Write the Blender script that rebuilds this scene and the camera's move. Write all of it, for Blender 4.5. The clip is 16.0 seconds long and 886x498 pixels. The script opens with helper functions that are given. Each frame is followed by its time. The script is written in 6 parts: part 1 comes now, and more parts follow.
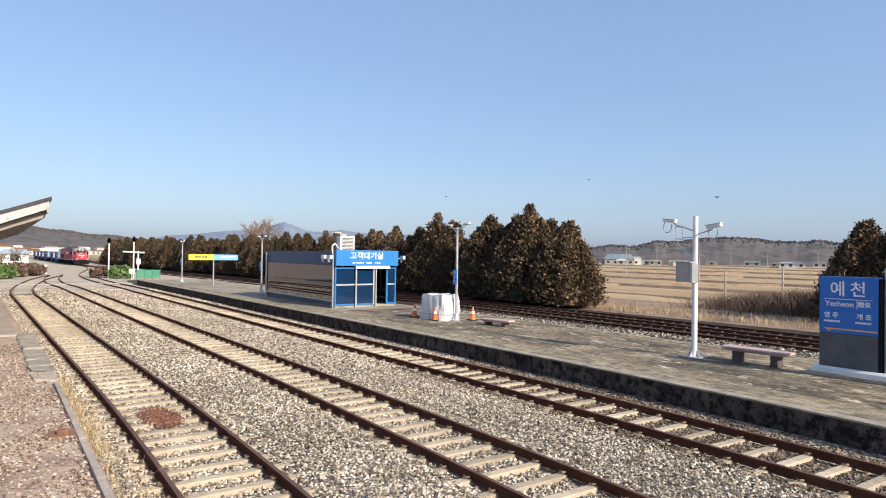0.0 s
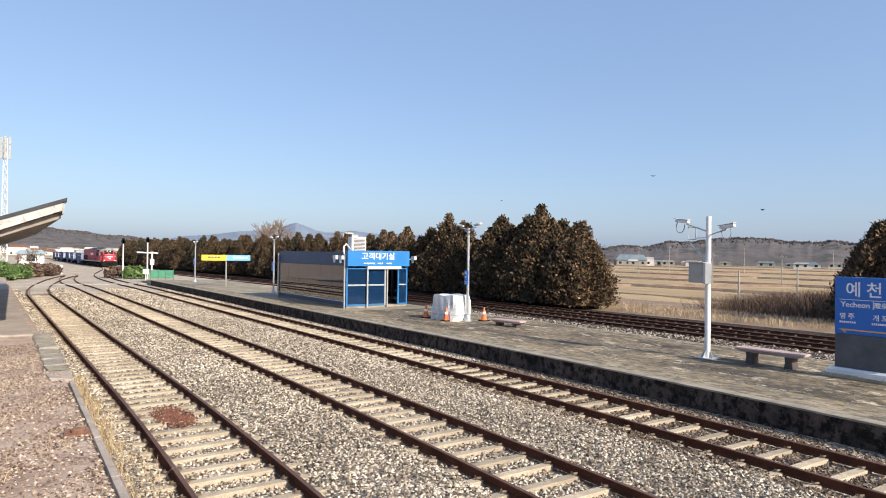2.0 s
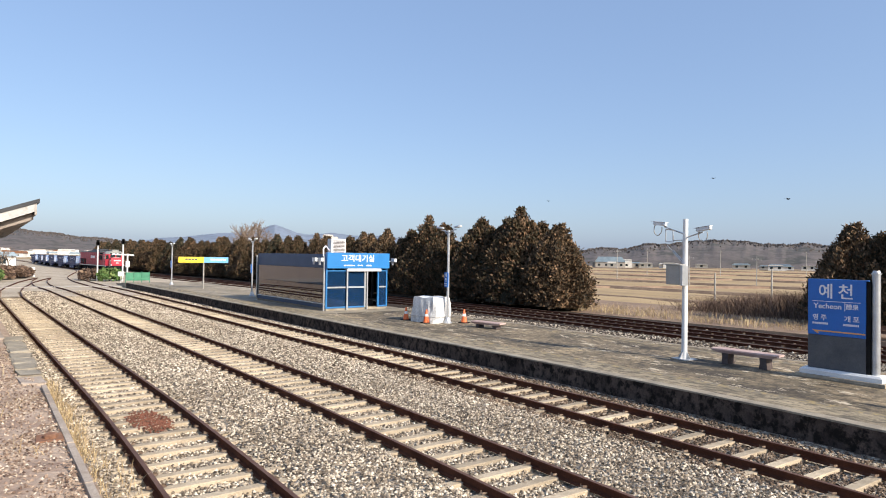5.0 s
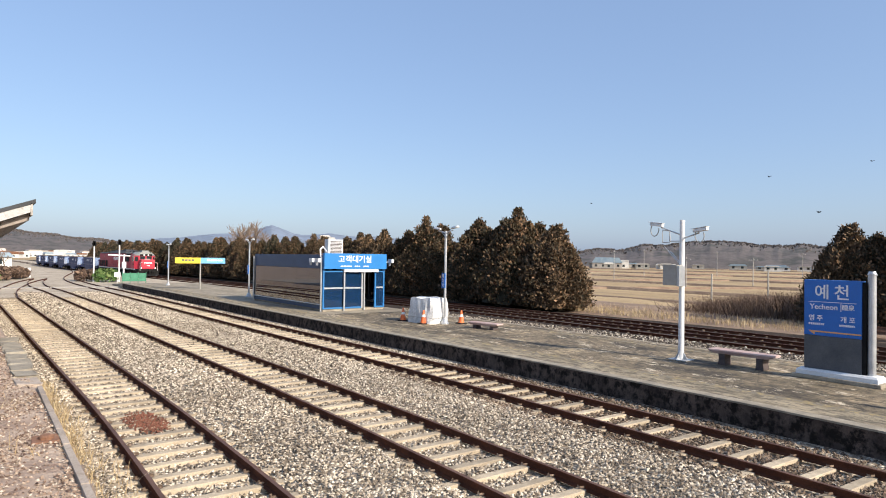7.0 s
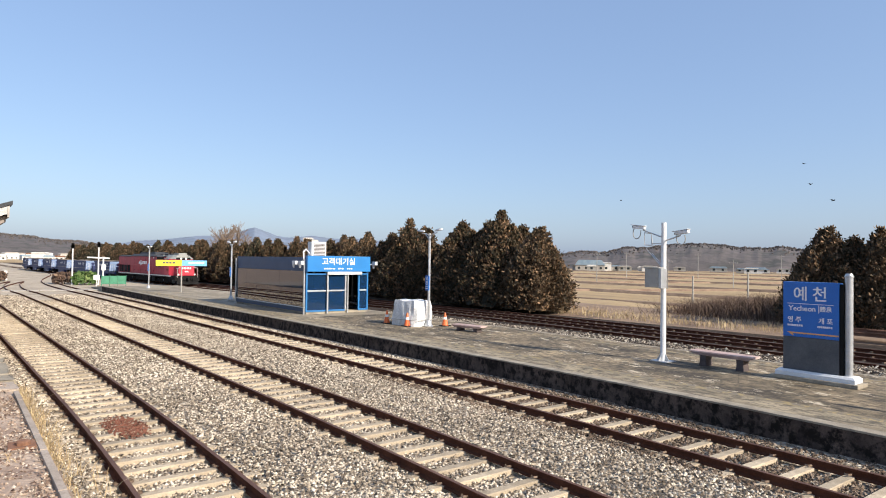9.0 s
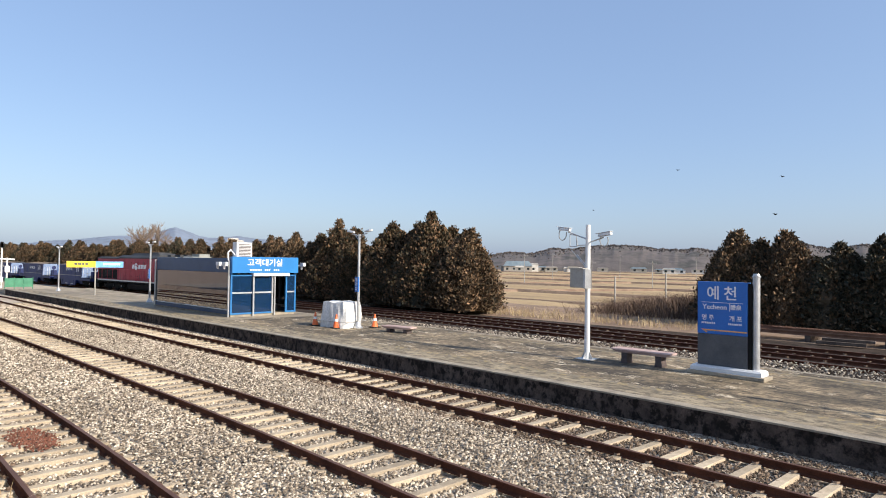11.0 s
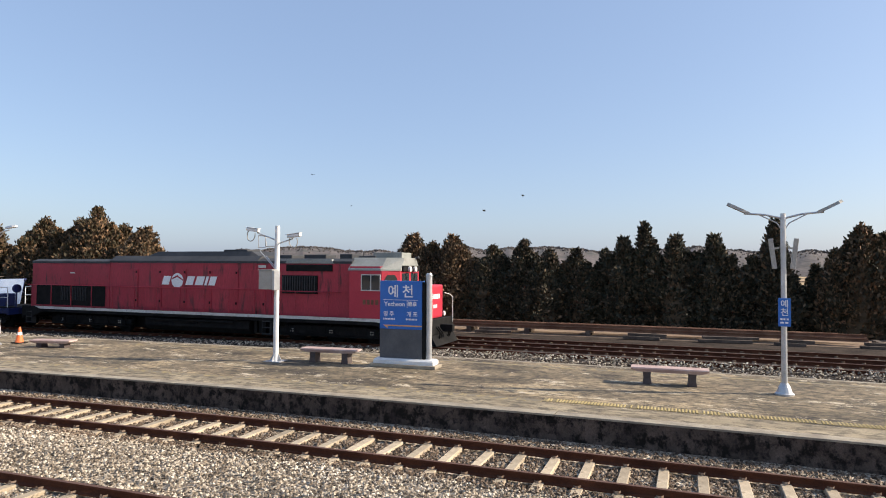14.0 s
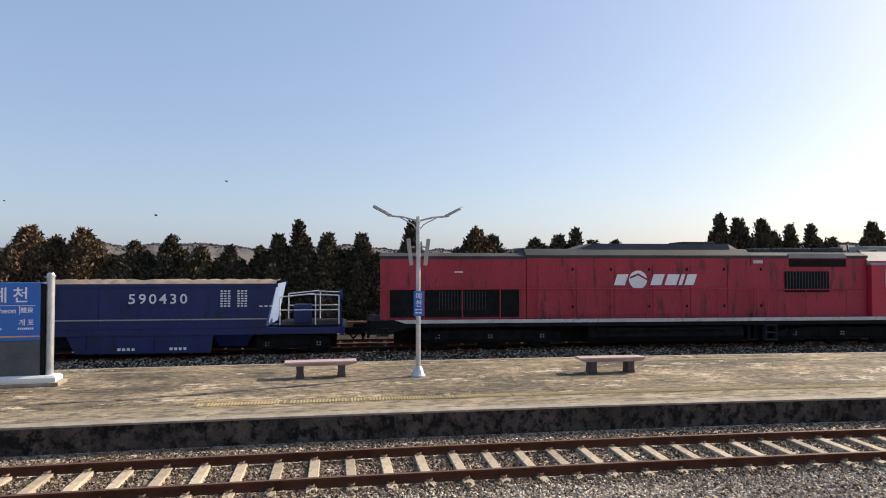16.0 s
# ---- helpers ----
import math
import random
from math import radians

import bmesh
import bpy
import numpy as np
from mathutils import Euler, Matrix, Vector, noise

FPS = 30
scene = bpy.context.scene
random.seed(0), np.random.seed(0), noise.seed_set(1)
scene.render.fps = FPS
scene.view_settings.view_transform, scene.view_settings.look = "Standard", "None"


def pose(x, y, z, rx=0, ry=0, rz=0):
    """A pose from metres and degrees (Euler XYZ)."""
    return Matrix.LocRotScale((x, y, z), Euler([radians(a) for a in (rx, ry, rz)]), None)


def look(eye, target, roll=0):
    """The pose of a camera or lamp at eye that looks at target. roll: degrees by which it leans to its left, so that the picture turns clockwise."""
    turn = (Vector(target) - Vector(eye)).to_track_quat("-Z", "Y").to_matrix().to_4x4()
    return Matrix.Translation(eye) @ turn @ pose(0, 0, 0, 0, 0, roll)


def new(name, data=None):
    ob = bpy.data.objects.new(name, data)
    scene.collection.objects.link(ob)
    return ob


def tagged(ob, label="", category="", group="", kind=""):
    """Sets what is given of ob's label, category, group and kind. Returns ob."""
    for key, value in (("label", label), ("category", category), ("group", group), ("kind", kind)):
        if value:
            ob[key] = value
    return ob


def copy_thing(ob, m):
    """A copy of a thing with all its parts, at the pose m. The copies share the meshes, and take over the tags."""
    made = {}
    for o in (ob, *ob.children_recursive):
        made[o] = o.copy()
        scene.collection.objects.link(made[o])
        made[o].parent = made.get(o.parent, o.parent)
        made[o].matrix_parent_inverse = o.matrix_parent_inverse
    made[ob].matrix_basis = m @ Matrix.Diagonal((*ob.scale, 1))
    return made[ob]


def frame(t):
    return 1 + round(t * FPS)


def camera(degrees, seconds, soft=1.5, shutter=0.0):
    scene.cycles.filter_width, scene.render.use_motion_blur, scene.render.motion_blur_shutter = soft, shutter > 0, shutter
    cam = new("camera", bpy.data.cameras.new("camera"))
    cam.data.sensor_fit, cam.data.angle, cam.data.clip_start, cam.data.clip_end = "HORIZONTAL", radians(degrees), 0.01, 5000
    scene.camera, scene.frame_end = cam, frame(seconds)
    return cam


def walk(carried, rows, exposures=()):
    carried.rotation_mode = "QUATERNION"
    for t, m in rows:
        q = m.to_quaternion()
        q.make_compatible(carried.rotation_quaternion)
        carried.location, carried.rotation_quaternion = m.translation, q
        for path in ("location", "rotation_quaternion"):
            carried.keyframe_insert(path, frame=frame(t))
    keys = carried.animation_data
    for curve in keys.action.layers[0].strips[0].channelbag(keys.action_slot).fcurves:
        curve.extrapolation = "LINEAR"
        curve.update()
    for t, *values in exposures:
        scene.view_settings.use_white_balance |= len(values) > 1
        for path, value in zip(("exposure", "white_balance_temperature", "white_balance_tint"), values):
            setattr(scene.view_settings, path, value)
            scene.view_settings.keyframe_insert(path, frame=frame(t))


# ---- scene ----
EYE = (0.0, 0.0, 3.33)
PATH = [  # seconds, heading (0 is straight across the tracks, minus is to the left), tilt, lean
    (0.0, -57.73, 0.51, 0.83), (0.5, -58.13, 0.48, 0.80), (1.0, -58.40, 0.47, 0.82), (1.5, -58.62, 0.42, 0.85),
    (2.0, -58.75, 0.54, 0.82), (2.5, -58.86, 0.58, 0.82), (3.0, -58.73, 0.64, 0.82), (3.5, -58.44, 0.67, 0.83),
    (4.0, -58.03, 0.72, 0.81), (4.5, -57.37, 0.74, 0.83), (5.2, -56.85, 0.77, 0.84), (6.2, -56.65, 0.80, 0.85),
    (7.0, -56.69, 0.83, 0.85), (7.5, -56.77, 0.92, 0.87),
    (8.0, -56.61, 1.00, 0.86), (8.8, -55.60, 1.06, 0.84), (9.7, -53.60, 1.14, 0.82), (10.5, -50.99, 1.20, 0.81),
    (11.0, -48.88, 1.26, 0.81), (11.5, -47.23, 1.29, 0.79),
    (12.0, -46.16, 1.36, 0.80), (12.5, -44.57, 1.42, 0.78), (13.0, -37.75, 1.33, 0.58), (13.5, -29.64, 1.53, 0.48),
    (14.0, -21.21, 1.66, 0.37), (14.5, -12.06, 1.57, 0.22), (15.0, -4.35, 1.70, 0.10), (15.5, -0.66, 1.76, 0.10),
    (16.0, 9.39, 1.53, 0.0)]


def aim(heading, tilt, lean):
    h, e = radians(heading), radians(tilt)
    way = Vector((math.sin(h) * math.cos(e), math.cos(h) * math.cos(e), math.sin(e)))
    return look(EYE, Vector(EYE) + way * 10, lean)


cam = camera(70.15, 16.0, soft=1.0)
walk(cam, [(t, aim(h, e, r)) for t, h, e, r in PATH], exposures=[(0.0, 0.55, 6950, 10), (10.5, 0.56, 7000, 10), (12.5, 0.61, 7100, 10), (14.0, 0.66, 7450, 11), (16.0, 0.56, 7650, 12)])

# ---- light ----
SUN_WAY = Vector((0.96, 0.285, 0)).normalized()
SUN_UP = radians(31)
world = bpy.data.worlds.new("sky")
scene.world = world
world.use_nodes = True
wn = world.node_tree
bg = wn.nodes["Background"]
sky = wn.nodes.new("ShaderNodeTexSky")
sky.sky_type, sky.sun_disc = "NISHITA", False
sky.sun_elevation, sky.sun_rotation = SUN_UP, math.atan2(SUN_WAY.x, SUN_WAY.y)
sky.altitude, sky.air_density, sky.dust_density, sky.ozone_density = 100, 1.0, 1.8, 2.6
haze = wn.nodes.new("ShaderNodeMix")  # thin bright haze over the whole sky
haze.data_type = "RGBA"
haze.inputs[0].default_value = 0.36
haze.inputs[7].default_value = (2.65, 4.2, 7.7, 1.0)
wn.links.new(sky.outputs[0], haze.inputs[6])
wn.links.new(haze.outputs[2], bg.inputs[0])
bg.inputs[1].default_value = 0.107
sun = new("sun", bpy.data.lights.new("sun", "SUN"))
sun.data.energy, sun.data.angle, sun.data.color = 4.5, radians(0.55), (1.0, 0.94, 0.86)
sun.matrix_world = look((0, 0, 30), Vector((0, 0, 30)) - (SUN_WAY * math.cos(SUN_UP) + Vector((0, 0, math.sin(SUN_UP)))))


# ---- materials ----
def rgb(c):
    return (c[0], c[1], c[2], 1.0)


def shader(name, rough=0.8, metal=0.0):
    m = bpy.data.materials.new(name)
    m.use_nodes = True
    n = m.node_tree.nodes
    b = n["Principled BSDF"]
    b.inputs["Roughness"].default_value, b.inputs["Metallic"].default_value = rough, metal
    return m, n, m.node_tree.links, b


def noise_at(n, l, scale, detail=4.0, where="Object", rough=0.6, stretch=(1, 1, 1)):
    if where == "World":
        co = n.new("ShaderNodeNewGeometry").outputs["Position"]
    else:
        co = n.new("ShaderNodeTexCoord").outputs["Object"]
    mp = n.new("ShaderNodeMapping")
    mp.inputs["Scale"].default_value = stretch
    l.new(co, mp.inputs["Vector"])
    tex = n.new("ShaderNodeTexNoise")
    tex.inputs["Scale"].default_value, tex.inputs["Detail"].default_value, tex.inputs["Roughness"].default_value = scale, detail, rough
    l.new(mp.outputs[0], tex.inputs["Vector"])
    return tex.outputs["Fac"]


def ramp(n, l, fac, stops):
    r = n.new("ShaderNodeValToRGB")
    e = r.color_ramp.elements
    while len(e) < len(stops):
        e.new(0.5)
    for k, (p, c) in zip(e, stops):
        k.position, k.color = p, rgb(c)
    l.new(fac, r.inputs[0])
    return r.outputs[0]


def blend(n, l, fac, a, b, how="MIX"):
    x = n.new("ShaderNodeMix")
    x.data_type, x.blend_type = "RGBA", how
    if isinstance(fac, float):
        x.inputs[0].default_value = fac
    else:
        l.new(fac, x.inputs[0])
    for s, v in ((x.inputs[6], a), (x.inputs[7], b)):
        if isinstance(v, tuple):
            s.default_value = rgb(v)
        else:
            l.new(v, s)
    return x.outputs[2]


def bump(n, l, b, height, strength=0.4, dist=0.01):
    k = n.new("ShaderNodeBump")
    k.inputs["Strength"].default_value, k.inputs["Distance"].default_value = strength, dist
    l.new(height, k.inputs["Height"])
    l.new(k.outputs[0], b.inputs["Normal"])


def worn(name, c0, c1, scale=3.0, rough=0.7, metal=0.0, fine=40.0, bumps=0.25, where="Object", dirt=None, dirt_at=0.62, stretch=(1, 1, 1), vary=0.0, dist=0.006):
    """A surface of two tones, with grain at a second scale, stains and, where it is made of pieces, a change from piece to piece."""
    m, n, l, b = shader(name, rough, metal)
    big, small = noise_at(n, l, scale, 5, where, 0.6, stretch), noise_at(n, l, fine, 3, where, 0.6, stretch)
    c = ramp(n, l, big, [(0.3, c0), (0.7, c1)])
    g = ramp(n, l, small, [(0.3, (0.78, 0.78, 0.78)), (0.7, (1.15, 1.15, 1.15))])
    c = blend(n, l, 1.0, c, g, "MULTIPLY")
    if dirt:
        k = ramp(n, l, noise_at(n, l, scale * 2.7, 8, where, 0.7, stretch), [(dirt_at - 0.06, (0, 0, 0)), (dirt_at + 0.06, (1, 1, 1))])
        c = blend(n, l, k, c, dirt)
    if vary:
        o = n.new("ShaderNodeObjectInfo")
        v = ramp(n, l, o.outputs["Random"], [(0.0, (1 - vary,) * 3), (1.0, (1 + vary,) * 3)])
        c = blend(n, l, 1.0, c, v, "MULTIPLY")
    l.new(c, b.inputs["Base Color"])
    if bumps:
        bump(n, l, b, small, bumps, dist)
    return m


def islands(name, stops, rough=0.85, fine=30.0, trans=0.0):
    """Many joined small pieces, each of its own tone."""
    m, n, l, b = shader(name, rough)
    g = n.new("ShaderNodeNewGeometry")
    c = ramp(n, l, g.outputs["Random Per Island"], stops)
    f = ramp(n, l, noise_at(n, l, fine, 2, "Object"), [(0.3, (0.75, 0.75, 0.75)), (0.7, (1.2, 1.2, 1.2))])
    c = blend(n, l, 1.0, c, f, "MULTIPLY")
    w = ramp(n, l, noise_at(n, l, 0.35, 4, "World"), [(0.3, (0.72, 0.70, 0.68)), (0.7, (1.15, 1.15, 1.15))])
    c = blend(n, l, 1.0, c, w, "MULTIPLY")
    l.new(c, b.inputs["Base Color"])
    return m


def ballast_ground():
    m, n, l, b = shader("ballast_bed", 0.9)
    co = n.new("ShaderNodeNewGeometry").outputs["Position"]
    v = n.new("ShaderNodeTexVoronoi")
    v.inputs["Scale"].default_value = 13.0
    l.new(co, v.inputs["Vector"])
    sep = n.new("ShaderNodeSeparateColor")
    l.new(v.outputs["Color"], sep.inputs[0])
    c = ramp(n, l, sep.outputs[0], [(0.0, (0.24, 0.20, 0.15)), (0.35, (0.42, 0.35, 0.27)), (0.7, (0.55, 0.47, 0.37)), (1.0, (0.72, 0.65, 0.54))])
    d = ramp(n, l, v.outputs["Distance"], [(0.25, (1, 1, 1)), (0.8, (0.5, 0.47, 0.43))])
    c = blend(n, l, 1.0, c, d, "MULTIPLY")
    w = ramp(n, l, noise_at(n, l, 0.35, 4, "World"), [(0.3, (0.72, 0.70, 0.68)), (0.7, (1.15, 1.15, 1.15))])
    c = blend(n, l, 1.0, c, w, "MULTIPLY")
    l.new(c, b.inputs["Base Color"])
    bump(n, l, b, v.outputs["Distance"], 0.9, -0.05)
    return m


def platform_top():
    """Old concrete: grey slabs with worn pale streaks along the platform, dark damp patches and hairline cracks."""
    m, n, l, b = shader("old_concrete_paving", 0.85)
    big = noise_at(n, l, 0.6, 7, "World", 0.7, (0.7, 1.1, 1))
    c = ramp(n, l, big, [(0.38, (0.06, 0.048, 0.033)), (0.45, (0.12, 0.098, 0.066)), (0.53, (0.18, 0.145, 0.10)), (0.62, (0.31, 0.25, 0.165))])
    mid = noise_at(n, l, 5.5, 10, "World", 0.8, (0.75, 1.2, 1))
    c = blend(n, l, 1.0, c, ramp(n, l, mid, [(0.42, (0.34, 0.33, 0.32)), (0.57, (1.5, 1.42, 1.28))]), "MULTIPLY")
    fine = noise_at(n, l, 60, 3, "World")
    c = blend(n, l, 1.0, c, ramp(n, l, fine, [(0.3, (0.85, 0.85, 0.85)), (0.7, (1.12, 1.12, 1.12))]), "MULTIPLY")
    white = ramp(n, l, noise_at(n, l, 1.3, 10, "World", 0.82, (0.7, 1.3, 1)), [(0.565, (0, 0, 0)), (0.59, (1, 1, 1))])
    c = blend(n, l, white, c, (0.54, 0.46, 0.34))
    v = n.new("ShaderNodeTexVoronoi")
    v.feature, v.inputs["Scale"].default_value = "DISTANCE_TO_EDGE", 0.55
    l.new(n.new("ShaderNodeNewGeometry").outputs["Position"], v.inputs["Vector"])
    crack = ramp(n, l, v.outputs["Distance"], [(0.002, (0.62, 0.6, 0.57)), (0.009, (1, 1, 1))])
    c = blend(n, l, 1.0, c, crack, "MULTIPLY")
    l.new(c, b.inputs["Base Color"])
    bump(n, l, b, mid, 0.3, 0.02)
    return m


def glass(name, tint, rough=0.02, clear=0.5, ior=1.5):
    m, n, l, b = shader(name, rough)
    b.inputs["Base Color"].default_value = rgb(tint)
    b.inputs["Transmission Weight"].default_value = clear
    b.inputs["IOR"].default_value = ior
    b.inputs["Specular IOR Level"].default_value = 0.5
    return m


M = {
    "ballast": ballast_ground(),
    "stone": islands("ballast_stones", [(0.0, (0.06, 0.047, 0.036)), (0.3, (0.20, 0.157, 0.115)), (0.6, (0.40, 0.335, 0.255)), (1.0, (0.74, 0.655, 0.53))], 0.85),
    "rail": worn("rusty_rail_steel", (0.068, 0.025, 0.015), (0.135, 0.051, 0.028), 2.0, 1.0, 0.0, 60, 0.3),
    "railtop": worn("dull_rail_head", (0.09, 0.042, 0.028), (0.16, 0.085, 0.06), 1.0, 0.7, 0.2, 50, 0.1),
    "sleeper": worn("weathered_concrete_sleeper", (0.33, 0.265, 0.185), (0.51, 0.42, 0.305), 2.5, 0.9, 0, 50, 0.4, dirt=(0.25, 0.19, 0.13), vary=0.22),
    "clip": worn("rusted_rail_clip", (0.10, 0.06, 0.04), (0.3, 0.22, 0.16), 9, 0.6, 0.5, 50, 0.1),
    "paving": platform_top(),
    "coping": worn("concrete_coping", (0.20, 0.17, 0.13), (0.40, 0.345, 0.26), 2.2, 0.85, 0, 45, 0.5, "World", (0.2, 0.17, 0.13), 0.6),
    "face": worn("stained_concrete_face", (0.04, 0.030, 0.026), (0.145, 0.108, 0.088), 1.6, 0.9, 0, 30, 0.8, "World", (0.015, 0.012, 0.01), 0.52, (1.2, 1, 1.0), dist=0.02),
    "pale_paving": worn("beige_worn_concrete", (0.20, 0.165, 0.115), (0.38, 0.32, 0.235), 0.7, 0.9, 0, 40, 0.4, "World", (0.13, 0.11, 0.08), 0.6, (0.7, 1.1, 1)),
    "edge_paving": worn("worn_edge_concrete", (0.17, 0.135, 0.085), (0.42, 0.345, 0.23), 1.6, 0.9, 0, 40, 0.5, "World", (0.10, 0.082, 0.058), 0.53, (0.7, 1.3, 1)),
    "yellow_line": worn("worn_yellow_paving", (0.26, 0.19, 0.075), (0.42, 0.32, 0.16), 1.8, 0.8, 0, 30, 0.3, "World", (0.17, 0.145, 0.105), 0.47, (1, 1, 1)),
    "tile_yellow": worn("dirty_yellow_tile", (0.17, 0.13, 0.06), (0.30, 0.235, 0.115), 2.0, 0.8, 0, 40, 0.2, "World", (0.12, 0.10, 0.07), 0.55),
    "tactile": worn("yellow_tactile_rib", (0.34, 0.25, 0.09), (0.46, 0.36, 0.16), 2.0, 0.7, 0, 40, 0.2, "World"),
    "pale_slab": worn("pinkish_worn_concrete", (0.28, 0.225, 0.18), (0.44, 0.365, 0.30), 0.8, 0.9, 0, 30, 0.5, "World", (0.26, 0.20, 0.16), 0.62),
    "old_white": worn("weathered_white_board", (0.40, 0.39, 0.37), (0.56, 0.55, 0.52), 1.2, 0.7, 0, 30, 0.1, dirt=(0.28, 0.25, 0.22)),
    "far_sleeper": worn("dusty_sleepers", (0.27, 0.22, 0.16), (0.38, 0.32, 0.24), 2.5, 0.9, 0, 50, 0.3),
    "rusty_stone": islands("rust_stained_ballast", [(0.0, (0.040, 0.026, 0.017)), (0.35, (0.104, 0.068, 0.043)), (0.7, (0.176, 0.124, 0.084)), (1.0, (0.336, 0.264, 0.200))], 0.85),
    "grey_stone": islands("grey_shoulder_stones", [(0.0, (0.06, 0.05, 0.04)), (0.4, (0.22, 0.18, 0.14)), (0.75, (0.38, 0.33, 0.26)), (1.0, (0.64, 0.57, 0.47))]),
    "dirt_stone": islands("dirt_gravel", [(0, (0.09, 0.05, 0.036)), (0.4, (0.28, 0.195, 0.14)), (0.8, (0.42, 0.325, 0.245)), (1, (0.58, 0.50, 0.41))]),
    "dirt": worn("trodden_dirt_and_gravel", (0.27, 0.185, 0.135), (0.50, 0.385, 0.295), 1.6, 0.95, 0, 16, 1.0, "World", (0.17, 0.10, 0.07), 0.62, dist=0.03),
    "earth": worn("dry_earth", (0.17, 0.108, 0.074), (0.32, 0.225, 0.15), 0.35, 0.95, 0, 9, 0.7, "World", (0.13, 0.09, 0.06), 0.6, dist=0.03),
    "field": worn("dry_paddy_stubble", (0.30, 0.205, 0.10), (0.44, 0.32, 0.17), 0.035, 0.95, 0, 1.2, 0.6, "World", (0.22, 0.15, 0.09), 0.60, (0.35, 1.4, 1), dist=0.1),
    "steel": worn("galvanised_steel", (0.42, 0.43, 0.44), (0.60, 0.61, 0.62), 3, 0.4, 0.6, 70, 0.05),
    "white": worn("white_painted_metal", (0.62, 0.63, 0.64), (0.78, 0.78, 0.77), 2.0, 0.5, 0, 60, 0.05),
    "grey": worn("grey_metal_box", (0.30, 0.29, 0.26), (0.42, 0.40, 0.37), 3, 0.5, 0.2, 50, 0.05),
    "dark": worn("dark_grey_panel", (0.055, 0.06, 0.07), (0.10, 0.105, 0.115), 2.0, 0.5, 0, 50, 0.05),
    "black": worn("black_metal", (0.006, 0.006, 0.0065), (0.018, 0.0175, 0.017), 3.0, 0.85, 0.0, 40, 0.1),
    "bench": worn("worn_pink_granite_seat", (0.36, 0.235, 0.21), (0.56, 0.42, 0.38), 2.0, 0.75, 0, 70, 0.2),
    "leg": worn("dark_stone_leg", (0.05, 0.036, 0.034), (0.10, 0.075, 0.07), 4, 0.8, 0, 60, 0.3),
    "blue": worn("bright_blue_sign_panel", (0.006, 0.125, 0.46), (0.010, 0.15, 0.54), 1.5, 0.35, 0, 50, 0.02),
    "blue_frame": worn("blue_window_frame", (0.012, 0.14, 0.36), (0.024, 0.18, 0.44), 1.5, 0.4, 0, 50, 0.02),
    "fascia": worn("light_blue_fascia", (0.010, 0.165, 0.44), (0.016, 0.20, 0.52), 1.2, 0.4, 0, 50, 0.02),
    "side_panel": worn("slate_blue_cladding", (0.022, 0.055, 0.125), (0.035, 0.075, 0.16), 1.2, 0.45, 0, 50, 0.02),
    "print": worn("white_lettering", (0.78, 0.79, 0.8), (0.85, 0.85, 0.85), 2, 0.5, 0, 50, 0.0),
    "orange": worn("orange_arrow_paint", (0.72, 0.33, 0.10), (0.8, 0.42, 0.16), 2, 0.5, 0, 50, 0.0),
    "glass": glass("blue_tinted_glass", (0.02, 0.085, 0.22), 0.02, 0.7),
    "dark_glass": glass("dark_mirror_glass", (0.012, 0.022, 0.036), 0.008, 0.2, 2.3),
    "cone": worn("orange_cone_plastic", (0.75, 0.13, 0.03), (0.85, 0.20, 0.06), 4, 0.5, 0, 50, 0.05),
    "tarp": worn("white_tarpaulin", (0.58, 0.58, 0.57), (0.74, 0.74, 0.73), 2.0, 0.6, 0, 12, 0.5, dist=0.03),
    "yellow": worn("yellow_sign_panel", (0.75, 0.55, 0.03), (0.85, 0.63, 0.05), 2, 0.5, 0, 50, 0.02),
    "sky_blue": worn("pale_blue_sign_panel", (0.12, 0.38, 0.70), (0.18, 0.45, 0.78), 2, 0.5, 0, 50, 0.02),
    "green": worn("green_mesh_panel", (0.03, 0.17, 0.10), (0.06, 0.26, 0.15), 2, 0.6, 0, 30, 0.1),
    "hedge": islands("clipped_green_hedge", [(0, (0.04, 0.09, 0.02)), (0.6, (0.10, 0.19, 0.05)), (1, (0.2, 0.25, 0.09))]),
    "red": worn("faded_red_locomotive_paint", (0.31, 0.015, 0.03), (0.43, 0.028, 0.05), 0.9, 0.55, 0, 25, 0.06, dirt=(0.07, 0.014, 0.018), dirt_at=0.59, stretch=(1, 1, 0.22)),
    "red_front": worn("bright_red_locomotive_paint", (0.46, 0.022, 0.045), (0.54, 0.036, 0.06), 0.9, 0.5, 0, 25, 0.05),
    "roof_grey": worn("sooty_grey_roof", (0.018, 0.020, 0.023), (0.048, 0.05, 0.054), 1.0, 0.7, 0, 25, 0.2),
    "pale_grey": worn("pale_grey_cab_roof", (0.20, 0.21, 0.19), (0.30, 0.31, 0.29), 1.2, 0.6, 0, 25, 0.1, dirt=(0.22, 0.22, 0.21)),
    "stripe": worn("grimy_white_stripe", (0.50, 0.48, 0.44), (0.66, 0.64, 0.6), 1.4, 0.6, 0, 25, 0.05, dirt=(0.3, 0.26, 0.22)),
    "wagon": worn("dark_blue_wagon_paint", (0.002, 0.011, 0.075), (0.005, 0.020, 0.12), 0.8, 0.55, 0, 25, 0.08, dirt=(0.006, 0.010, 0.03), dirt_at=0.6, stretch=(1, 1, 0.4)),
    # wagon blue made paler: sunlight on the end sheet is in the colour
    "wagon_end": worn("sunlit_blue_slope", (0.17, 0.25, 0.43), (0.27, 0.35, 0.50), 1.2, 0.6, 0, 25, 0.1),
    "window": glass("locomotive_window_glass", (0.03, 0.04, 0.045), 0.03, 0.1),
